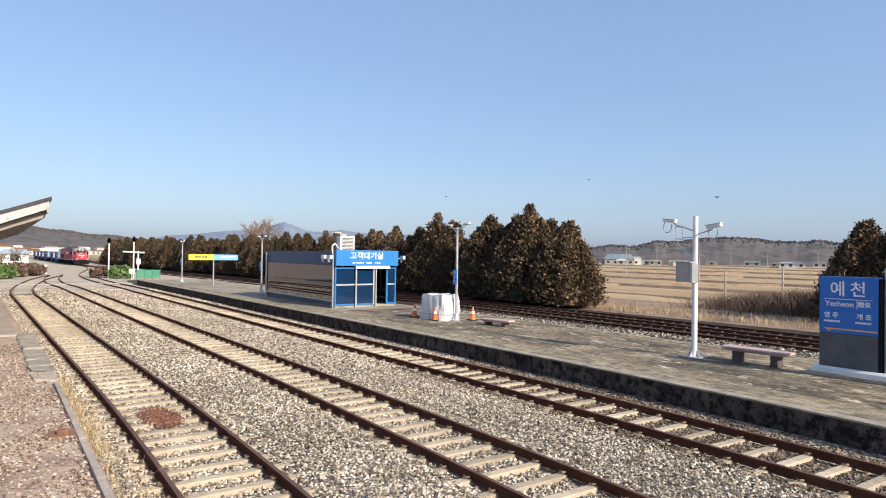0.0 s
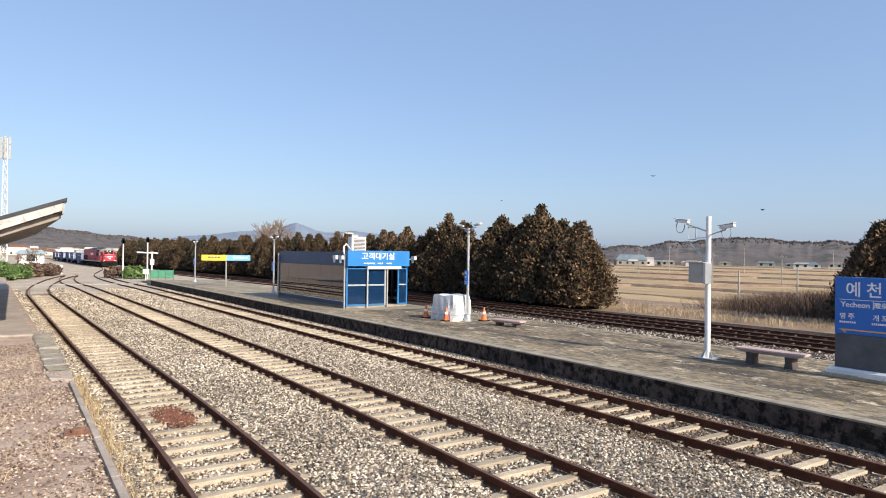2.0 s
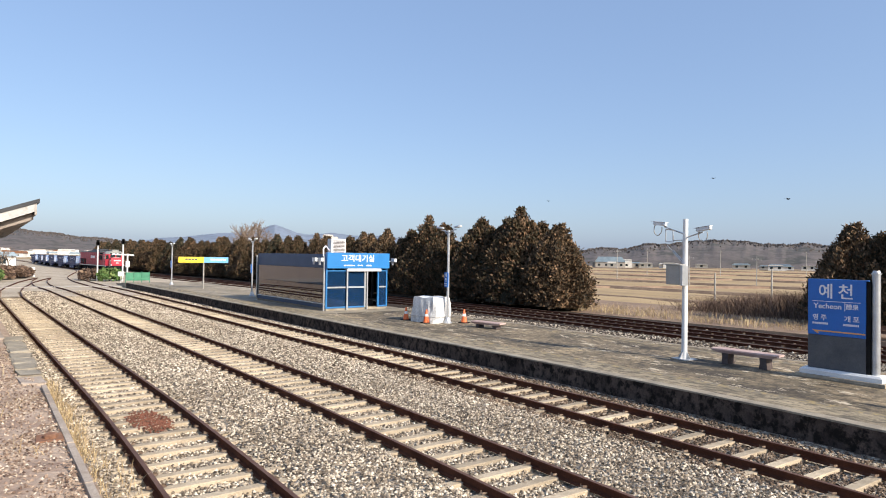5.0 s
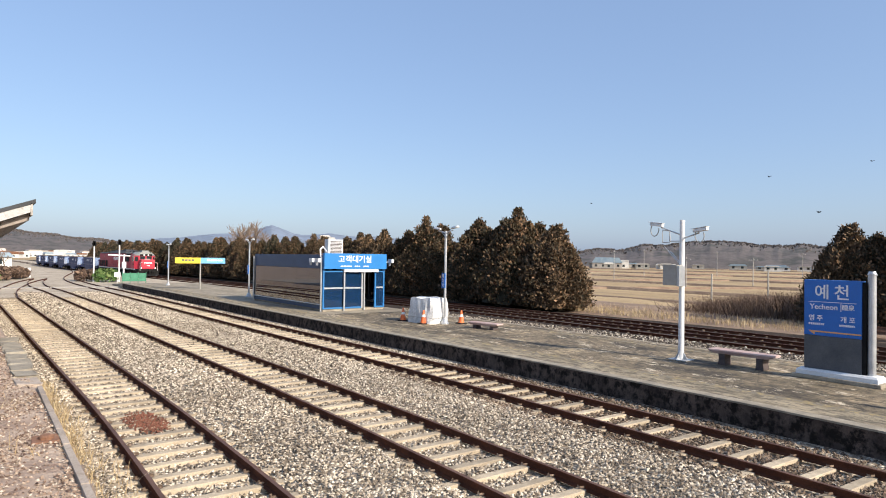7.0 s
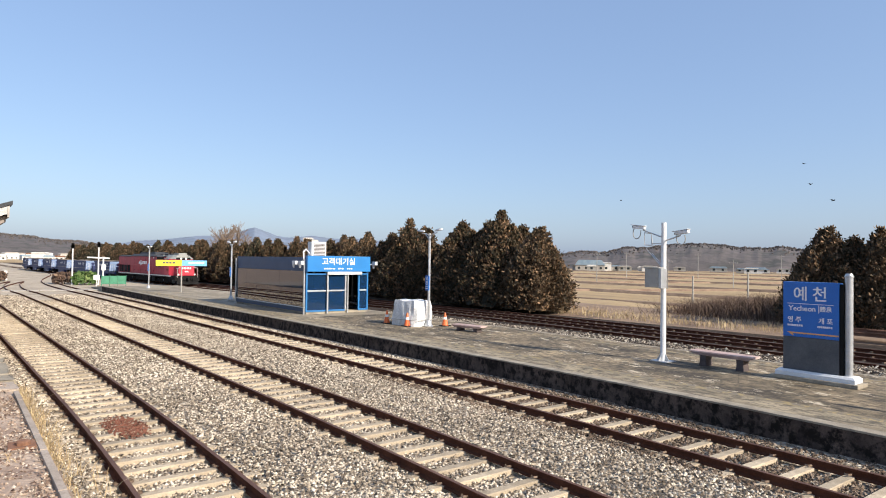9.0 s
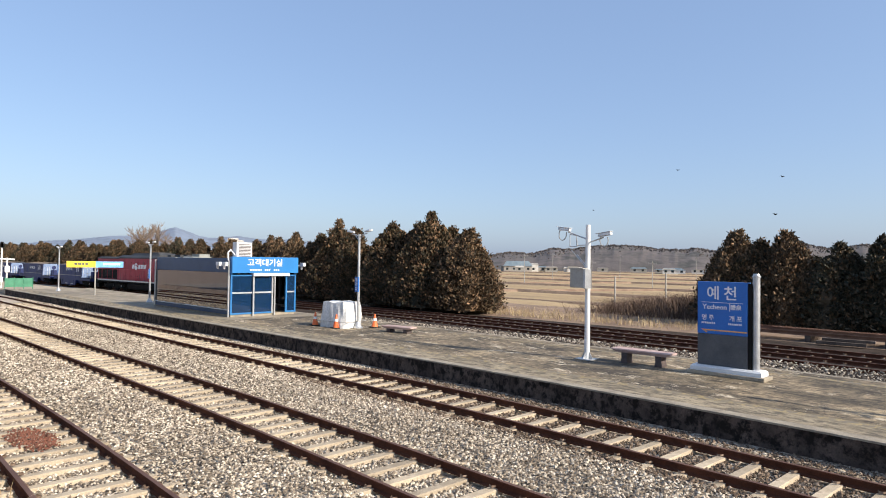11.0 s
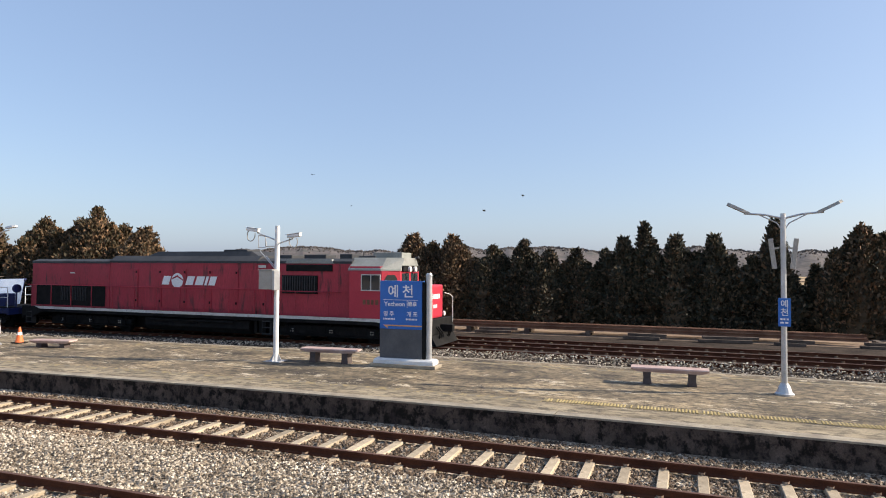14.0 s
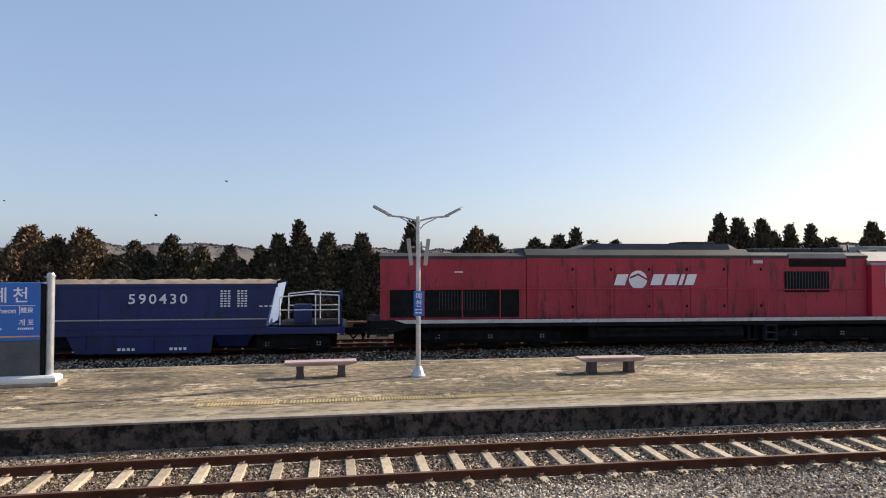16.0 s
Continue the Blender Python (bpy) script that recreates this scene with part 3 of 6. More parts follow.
def on_shoulder(x, k, g):
    z = 0.25 * np.clip((x + 45) / 48, 0, 1.3)
    return np.ones(len(x), bool), -0.2 + (z + 0.10) * (k - 19.5) / 2.7 + g.uniform(-0.02, 0.03, len(x))


stones("shoulder_stones", 22000, -36, 26, 19.6, 22.9, 0.14, 0.05, 13, "grey_stone", on_shoulder, label="grey ballast shoulder behind the island platform")
stones("loose_gravel", 42000, -24, -4, -4.5, 0.95, 0.3, 0.027, 14, "dirt_stone", lambda x, k, g: (g.random(len(x)) < 0.4 + 0.6 * (np.sin(x * 2.1 + k * 3.3) > -0.2), np.where(k < 0.8, 0.315, 0.2)), "loose gravel and clods on the trodden dirt")


# ---- island platform ----
PT = 0.40
px = [-69 + 1.5 * i for i in range(96)]
platform = thing("island_platform", label="low island platform of old cracked concrete with stained sides", category="platform", kind="structure")


def strip(name, xs, ya, yb, za, zb, material, parent, label=""):
    vs, fs = [], []
    for x in xs:
        b = bend(x)
        vs += [(x, ya + b, za), (x, yb + b, za), (x, yb + b, zb), (x, ya + b, zb)]
    k = len(xs)
    for i in range(k - 1):
        for j in range(4):
            fs.append((i * 4 + (j + 1) % 4, (i + 1) * 4 + (j + 1) % 4, (i + 1) * 4 + j, i * 4 + j))
    fs += [(3, 2, 1, 0), (4 * k - 4, 4 * k - 3, 4 * k - 2, 4 * k - 1)]
    ob = soup(name, vs, fs, material, parent)
    if label:
        ob["label"] = label
    return ob


strip("paving", [x for x in px if x > -31], 12.98, 19.35, -0.3, PT, "paving", platform)
strip("paving", [x for x in px if x < -29.9], 12.98, 19.35, -0.3, PT, "pale_paving", platform, "paler beige concrete round the waiting room")
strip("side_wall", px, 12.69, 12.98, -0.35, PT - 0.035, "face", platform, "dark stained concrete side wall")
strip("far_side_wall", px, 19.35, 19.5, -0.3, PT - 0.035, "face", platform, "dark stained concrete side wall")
r = random.Random(9)
for k in range(15):  # cast edge slabs
    x = -69.0 + 9.5 * k
    for ya, yb in ((12.67, 12.978), (19.352, 19.53)):
        strip("edge_slab", [x + 0.008 + 9.484 * i / 6 for i in range(7)], ya, yb, PT - 0.035, PT + 0.003, "coping", platform)
strip("edge_paving", px, 12.984, 13.74, PT - 0.02, PT + 0.003, "edge_paving", platform, "pale worn concrete along the platform edge")
strip("worn_yellow_line", [-66 + 1.0 * i for i in range(64)], 13.742, 14.0, PT - 0.01, PT + 0.004, "yellow_line", platform, "faded yellow safety line")
strip("worn_yellow_line", [-20 + 1.0 * i for i in range(70)], 18.55, 18.8, PT - 0.01, PT + 0.004, "yellow_line", platform, "faded yellow safety line")
# ribbed yellow warning tiles
strip("tile_base", [-3.0 + 0.5 * i for i in range(76)], 13.85, 14.15, PT - 0.01, PT + 0.004, "tile_yellow", platform, "yellow ribbed warning strip")
bm = B()
prism(bm, [(-0.022, 0.0), (0.022, 0.0), (0.014, 0.012), (-0.014, 0.012)], -0.14, 0.14)
RIB = bpy.data.meshes.new("tactile_rib")
bm.to_mesh(RIB)
bm.free()
RIB.materials.append(M["tactile"])
for i in range(298):
    x = -2.9 + 0.068 * i
    if r.random() < 0.05:
        continue
    ob = new("tactile_rib", RIB)
    ob.parent = platform
    ob.matrix_basis = pose(x, 14.0 + bend(x), PT + 0.002, 0, 0, math.degrees(math.atan(slope(x))) + r.uniform(-3, 3))
# platform end ramp
bm = B()
prism(bm, [(-78, -0.32), (-69, -0.32), (-69, PT - 0.002), (-78, -0.05)], 12.75 + bend(-70), 18.0 + bend(-70))
part("end_ramp", bm, "coping", platform, "pale concrete ramp")

# ---- near platform, at the station side ----
near = thing("near_platform", label="low grey concrete platform edge beside the dirt", category="platform", kind="structure")
npx = [-75 + 1.5 * i for i in range(33)] + [-26.2]
strip("slab", npx, -40, 0.66, -0.3, PT - 0.03, "pale_slab", near)
kerb = thing("edge_kerb", label="broken pale concrete kerb along the dirt edge", category="kerb", kind="structure")
r = random.Random(61)
for i in range(9):  # broken blocks below the old platform end
    x = -26.0 + i * 1.05
    bm = B()
    box(bm, -0.49, 0.49, -0.26, 0.24, -0.5, 0.06, 0.03)
    for v in bm.verts:
        v.co += Vector((r.uniform(-0.02, 0.02), r.uniform(-0.05, 0.03), r.uniform(-0.02, 0.02)))
    k = part("block", bm, "coping" if i < 8 else "pale_slab", kerb)
    k.matrix_basis = pose(x, 0.92 + bend(x) - 0.02 * i, 0.30 + r.uniform(-0.03, 0.03), r.uniform(-3, 3), r.uniform(-2, 2), 4 + r.uniform(-4, 4))
for i in range(10):  # thin kerb strips set in the dirt
    x = -16.2 + i * 1.05
    bm = B()
    box(bm, -0.515, 0.515, -0.05, 0.05, -0.2, 0.03, 0.008)
    k = part("kerb_strip", bm, "pale_slab", kerb)
    k.matrix_basis = pose(x, 0.30 + 0.055 * (x + 16.2), 0.315 + r.uniform(-0.006, 0.006), 0, 0, 3.2)


# ---- dry grass and spill on the siding ----
def blades(name, material, spots, seed, h0, h1, lean=0.35, w=0.012, label="", category="grass"):
    g = np.random.default_rng(seed)
    n = len(spots)
    p = np.asarray(spots, float)
    a = g.uniform(0, 6.283, n)
    h = g.uniform(h0, h1, n)
    l = g.normal(0, lean, (n, 2)) * h[:, None]
    dx, dy = np.cos(a) * w, np.sin(a) * w
    z0 = np.zeros(n)
    v = np.stack([np.stack([p[:, 0] - dx, p[:, 1] - dy, p[:, 2]], -1), np.stack([p[:, 0] + dx, p[:, 1] + dy, p[:, 2]], -1),
                  np.stack([p[:, 0] + l[:, 0] * 0.4 + dx * 0.7, p[:, 1] + l[:, 1] * 0.4 + dy * 0.7, p[:, 2] + h * 0.6], -1),
                  np.stack([p[:, 0] + l[:, 0] * 0.4 - dx * 0.7, p[:, 1] + l[:, 1] * 0.4 - dy * 0.7, p[:, 2] + h * 0.6], -1),
                  np.stack([p[:, 0] + l[:, 0], p[:, 1] + l[:, 1], p[:, 2] + h], -1)], 1).reshape(-1, 3)
    i = 5 * np.arange(n)[:, None]
    f = np.concatenate([i + np.array([[0, 1, 2]]), i + np.array([[0, 2, 3]]), i + np.array([[3, 2, 4]])])
    return tagged(soup(name, v, f, material), label, category, "", "stuff")


g = np.random.default_rng(5)
sp = [(x, 1.0 + bend(x) + g.normal(0, 0.12), 0.1) for x in g.uniform(-18, -11, 1100)] + [(x, 1.0 + bend(x) + g.normal(0, 0.25), 0.05) for x in g.uniform(-11, -6, 420)] + \
     [(x, g.uniform(-2.5, 0.6) + bend(x), 0.31) for x in g.uniform(-22, -7, 220)]
blades("dry_grass", "straw", sp, 6, 0.08, 0.30, 0.6, 0.006, "tufts of dry straw-coloured grass at the platform edge")
stones("rust_spill", 1500, -15.4, -13.0, 2.1, 3.0, -0.085, 0.028, 15, "oil", lambda x, k, g: ((((x + 14.2) / 1.1) ** 2 + ((k - 2.55) / 0.42) ** 2 < g.uniform(0.4, 1.0, len(x))), np.full(len(x), -0.125)), "rust-red spill of scale between the sleepers")
bm = B()
loft(bm, [[(-12.0 + 0.13 * math.cos(a) * q, 0.30 + 0.11 * math.sin(a) * q, z) for a in [k * math.pi / 4 for k in range(8)]] for q, z in ((1, 0.3), (1.0, 0.38), (0.6, 0.40))])
box(bm, -12.25, -11.8, 0.1, 0.5, 0.28, 0.335, 0.01)
tagged(part("iron_drain_cap", bm, "rust"), "rusty iron fitting set in a concrete pad", "fitting")


# ---- platform furniture ----
def bench(at, turn, long=1.85, drop=0.0):
    t = thing("platform_bench", at, turn, "low pinkish stone bench with two dark block legs on the platform", "bench", "platform benches")
    bm = B()
    h = long / 2
    loft(bm, [[(x, y, z) for y, z in ((-0.19, z0 - drop), (0.19, z0 - drop), (0.235, 0.40 - drop), (0.22, 0.43 - drop), (-0.22, 0.43 - drop), (-0.235, 0.40 - drop))] for x, z0 in ((-h, 0.37), (-h * 0.82, 0.315), (h * 0.82, 0.315), (h, 0.37))])
    part("seat", bm, "bench", t)
    for s in (-0.29 * long, 0.29 * long):
        bm = B()
        loft(bm, [[(s + sx * w, sy * 0.17, z) for sx, sy in ((-1, -1), (1, -1), (1, 1), (-1, 1))] for w, z in ((0.11, 0.0), (0.085, (0.335 - drop) * 0.5), (0.10, 0.335 - drop))])
        part("leg", bm, "leg", t)
    return t


for x, y, a in ((-10.2, 16.85, 4.0), (-0.45, 17.05, 2.0), (7.4, 16.5, -1.5)):
    bench((x, y, PT), a)
bench((-21.05, 16.0, PT), 16.0, 1.5, 0.16)


def station_sign():
    t = thing("station_name_sign", (-7.75, 17.0, PT), 3.0, "blue and dark grey station name sign with a round grey post", "station sign")
    bm = B()
    box(bm, -1.02, 1.02, -0.33, 0.33, 0, 0.10, 0.02)
    part("plinth", bm, "coping", t, "pale concrete plinth")
    bm = B()
    loft(bm, [[(sx * (0.93 - q), sy * (0.25 - q), z) for sx, sy in ((-1, -1), (1, -1), (1, 1), (-1, 1))] for q, z in ((0, 0.10), (0, 0.2), (0.05, 0.25))])
    part("base", bm, "white", t, "white metal base")
    bm = B()
    box(bm, -0.79, 0.535, -0.11, 0.11, 0.24, 1.10, 0.01)
    part("lower_panel", bm, "dark", t, "dark grey lower panel")
    bm = B()
    box(bm, -0.79, 0.535, -0.12, 0.12, 1.104, 2.52, 0.01)
    part("face_panel", bm, "blue", t, "bright blue face")
    bm = B()
    box(bm, 0.538, 0.625, -0.10, 0.10, 0.24, 2.49, 0.008)
    part("edge_strip", bm, "black", t)
    bm = B()
    rod(bm, (0.715, 0, 0.2), (0.715, 0, 2.66), 0.09, 0.09, 20)
    rod(bm, (0.715, 0, 2.664), (0.715, 0, 2.70), 0.105, 0.105, 20)
    rod(bm, (0.715, 0, 2.704), (0.715, 0, 2.76), 0.09, 0.07, 20)
    part("post", bm, "steel", t, "brushed grey round post")
    c = -0.13
    for k, x in (("예", c - 0.23), ("천", c + 0.23)):
        words("station_name", k, 0.40, Matrix.Translation((x, -0.126, 2.19)), "print", t)
    words("latin_name", "Yecheon", 0.185, Matrix.Translation((c - 0.19, -0.126, 1.835)), "print", t)
    words("hanja_name", "醴泉", 0.145, Matrix.Translation((c + 0.37, -0.126, 1.84)), "print", t)
    for k, x in (("영", c - 0.47), ("주", c - 0.28), ("개", c + 0.27), ("포", c + 0.46)):
        words("next_station", k, 0.165, Matrix.Translation((x, -0.126, 1.54)), "print", t)
    bm = B()
    box(bm, -0.68, 0.42, -0.126, -0.12, 1.955, 1.967)
    box(bm, c + 0.20, c + 0.214, -0.126, -0.12, 1.74, 1.95)
    q = random.Random(2)
    bars(bm, c - 0.55, c - 0.17, 1.40, 0.05, -0.122, 8, q)
    bars(bm, c + 0.17, c + 0.53, 1.40, 0.05, -0.122, 8, q)
    part("small_print", bm, "print", t)
    bm = B()
    prism(bm, [(-0.68, 1.225), (-0.54, 1.13), (-0.52, 1.165), (-0.58, 1.19), (0.53, 1.19), (0.53, 1.225)], -0.127, -0.12)
    part("arrow", bm, "orange", t, "pale orange arrow")
    return t


station_sign()


def cctv_pole():
    t = thing("camera_pole", (-11.85, 16.35, PT), 0, "white steel pole with two surveillance cameras and a grey control box", "camera pole")
    bm = B()
    rod(bm, (0, 0, 0.02), (0, 0, 4.18), 0.085, 0.075, 16)
    part("pole", bm, "white", t)
    bm = B()
    box(bm, -0.28, 0.28, -0.24, 0.24, 0, 0.03, 0.005)
    for a in range(4):
        m = Matrix.Rotation(a * math.pi / 2, 4, "Z")
        vs = [bm.verts.new(m @ Vector(p)) for p in ((0.08, -0.008, 0.03), (0.22, -0.008, 0.03), (0.08, -0.008, 0.25), (0.08, 0.008, 0.03), (0.22, 0.008, 0.03), (0.08, 0.008, 0.25))]
        for f in ((0, 1, 2), (3, 5, 4), (1, 4, 5, 2), (0, 3, 4, 1)):
            bm.faces.new([vs[i] for i in f])
    part("foot", bm, "steel", t)
    bm = B()
    box(bm, -0.42, 0.06, -0.34, -0.09, 2.22, 2.80, 0.012)
    box(bm, -0.44, 0.08, -0.36, -0.07, 2.80, 2.83, 0.006)
    part("control_box", bm, "grey", t, "weathered grey control box")
    bm = B()
    box(bm, 0.062, 0.15, -0.33, -0.05, 2.2, 2.80, 0.008)
    part("side_box", bm, "steel", t)
    bm = B()
    rod(bm, (0, 0, 3.72), (-0.72, -0.05, 3.98), 0.022)
    rod(bm, (0, 0, 3.62), (0.62, -0.05, 3.78), 0.022)
    bent(bm, [(-0.1, 0, 3.55), (-0.44, 0, 3.55), (-0.44, 0, 3.86), (-0.7, 0, 3.9)], 0.014)
    bent(bm, [(-0.7, 0, 3.9), (-0.7, 0, 3.52), (-0.42, 0, 3.5), (-0.42, 0, 3.7)], 0.014)
    rod(bm, (-0.62, -0.02, 3.4), (-0.04, -0.05, 2.85), 0.014)
    rod(bm, (-0.4, -0.02, 3.25), (-0.02, -0.05, 2.9), 0.012)
    part("arm", bm, "steel", t)
    for x, z, d in ((-0.85, 4.06, -1), (0.68, 3.86, 1)):
        bm = B()
        m = Matrix.Translation((x, -0.08, z)) @ Matrix.Rotation(0.12 * -d, 4, "Y")
        box(bm, -0.22, 0.22, -0.065, 0.065, -0.045, 0.055, 0.02, m)
        box(bm, -0.29, 0.24, -0.08, 0.08, 0.058, 0.074, 0.006, m)
        c = part("camera_housing", bm, "white", t, "white camera housing with sun hood")
        bm = B()
        rod(bm, m @ Vector((-0.222, 0, 0)), m @ Vector((-0.24, 0, 0)), 0.042, 0.042, 12)
        part("lens", bm, "black", c)
        bm = B()
        bent(bm, [m @ Vector((0.15 * math.cos(a) - 0.06, 0, -0.16 + 0.20 * math.sin(a))) for a in [math.pi * (0.62 + k * 0.15) for k in range(11)]], 0.014, 6)
        part("cable", bm, "grey", t)
    return t


cctv_pole()


def lamp_post(at, high, reach, speakers=True, sign=True, droop=0.48, thick=0.066, lens="grey", label="steel lamp post with two arms, speakers and a blue name plate"):
    t = thing("street_lamp", at, 0, label, "lamp post", "platform lamp posts")
    bm = B()
    loft(bm, [[(rr * math.cos(k * math.pi / 8), rr * math.sin(k * math.pi / 8), z) for k in range(16)] for rr, z in ((0.21, 0), (0.21, 0.03), (0.17, 0.06), (0.13, 0.18), (0.08, 0.27))])
    part("base", bm, "steel", t, "bright metal base cover")
    bm = B()
    rod(bm, (0, 0, 0.2), (0, 0, high), thick, thick * 0.88, 16)
    part("pole", bm, "steel", t)
    for s in (-1, 1):
        bm = B()
        bent(bm, [(0, 0, high - 0.12), (s * reach * 0.35, 0, high - 0.02), (s * reach * 0.75, 0, high + 0.02)], 0.025)
        bent(bm, [(0, 0, high - 0.42), (s * reach * 0.12, 0, high - 0.22), (s * reach * 0.45, 0, high - 0.02)], 0.015)
        a = part("arm", bm, "steel", t)
        bm = B()
        m = Matrix.Translation((s * reach * 0.86, 0, high + 0.12)) @ Matrix.Rotation(-s * droop, 4, "Y")
        loft(bm, [[m @ Vector((s * u, v * w, k)) for v, k in ((-1, -0.02), (1, -0.02), (0.8, 0.05), (-0.8, 0.05))] for u, w in ((-0.26, 0.04), (-0.1, 0.09), (0.2, 0.10), (0.28, 0.05))])
        h = part("lamp_head", bm, lens, a)
        if speakers:
            bm = B()
            m = Matrix.Translation((s * 0.23, -0.02, high - 0.95)) @ Matrix.Rotation(s * 0.12, 4, "Y")
            box(bm, -0.05, 0.05, -0.05, 0.05, -0.36, 0.36, 0.015, m)
            box(bm, -0.15 if s > 0 else 0.05, -0.05 if s > 0 else 0.15, -0.02, 0.02, 0.1, 0.14, 0, m)
            part("speaker", bm, "grey", t, "grey column loudspeaker")
    if sign:
        bm = B()
        box(bm, -0.13, 0.13, -0.115, -0.06, 1.60, 2.26, 0.006)
        p = part("name_plate", bm, "blue", t, "small blue name plate")
        words("plate_name", "예", 0.19, Matrix.Translation((0, -0.121, 2.12)), "print", p)
        words("plate_name", "천", 0.19, Matrix.Translation((0, -0.121, 1.92)), "print", p)
        bm = B()
        bars(bm, -0.1, 0.1, 1.77, 0.04, -0.117, 3, random.Random(1))
        bars(bm, -0.1, 0.1, 1.69, 0.04, -0.117, 2, random.Random(1))
        part("small_print", bm, "print", p)
    return t


lamp_post((2.1, 16.75, PT), 4.25, 1.12)
lamp_post((-23.52, 15.6, PT), 4.15, 0.8, False, True, 0.12, 0.062, "white", "steel lamp post with two arms and a small blue plate")
lamp_post((-44.9, 13.1, PT), 3.9, 0.75, False, True, 0.12, 0.062, "white", "slim lamp post with twin pale lamp heads")
lamp_post((-63.5, 11.0, PT), 3.7, 0.75, False, True, 0.12, 0.062, "white", "slim lamp post with twin pale lamp heads")


def cone(at):
    t = thing("traffic_cone", at, 0, "orange plastic traffic cone with a pale band on the platform", "traffic cone", "traffic cones")
    bm = B()
    loft(bm, [[(rr * math.cos(k * math.pi / 8), rr * math.sin(k * math.pi / 8), z) for k in range(16)] for rr, z in ((0.145, 0.03), (0.11, 0.2), (0.035, 0.57), (0.03, 0.60))])
    part("body", bm, "cone", t)
    bm = B()
    loft(bm, [[(rr * math.cos(k * math.pi / 8), rr * math.sin(k * math.pi / 8), z) for k in range(16)] for rr, z in ((0.090, 0.30), (0.070, 0.41))])
    part("band", bm, "print", t, "pale reflective band")
    bm = B()
    box(bm, -0.2, 0.2, -0.2, 0.2, 0, 0.035, 0.01)
    part("foot", bm, "black", t)


for x, y in ((-25.5, 14.6), (-23.95, 14.75), (-23.3, 16.35)):
    cone((x, y, PT))


def covered_load():
    g = random.Random(8)
    bm = B()
    ns, nz = 44, 9
    rings = []
    for j in range(nz):
        z = 1.12 * j / (nz - 1)
        ring = []
        for i in range(ns):
            a = 2 * math.pi * i / ns
            c, s = math.cos(a), math.sin(a)
            sq = 1 / max(abs(c), abs(s)) ** 0.85
            k = 1 - 0.13 * (z / 1.2) ** 3 + 0.05 * math.sin(i * 1.9 + 0.6 * j) * (1 - z / 1.4) + g.uniform(-0.012, 0.012)
            ring.append(bm.verts.new((0.78 * c * sq * k, 0.62 * s * sq * k, z + 0.03 * math.sin(i * 0.7) * (j == nz - 1))))
        rings.append(ring)
    for a, b in zip(rings, rings[1:]):
        for i in range(ns):
            bm.faces.new((a[i], a[(i + 1) % ns], b[(i + 1) % ns], b[i]))
    top = bm.verts.new((0, 0, 1.16))
    for i in range(ns):
        bm.faces.new((rings[-1][i], rings[-1][(i + 1) % ns], top))
    t = thing("covered_load", (-24.4, 15.3, PT), 15, "cube-shaped load wrapped in white tarpaulin on the platform", "covered pallet")
    part("tarpaulin", bm, "tarp", t, smooth=False)
    bm = B()
    for z in (0.28,):
        bent(bm, [(-0.85, -0.69, z), (0.85, -0.69, z), (0.86, 0.68, z), (-0.86, 0.68, z), (-0.85, -0.69, z)], 0.012, 6)
    part("rope", bm, "grey", t)


covered_load()


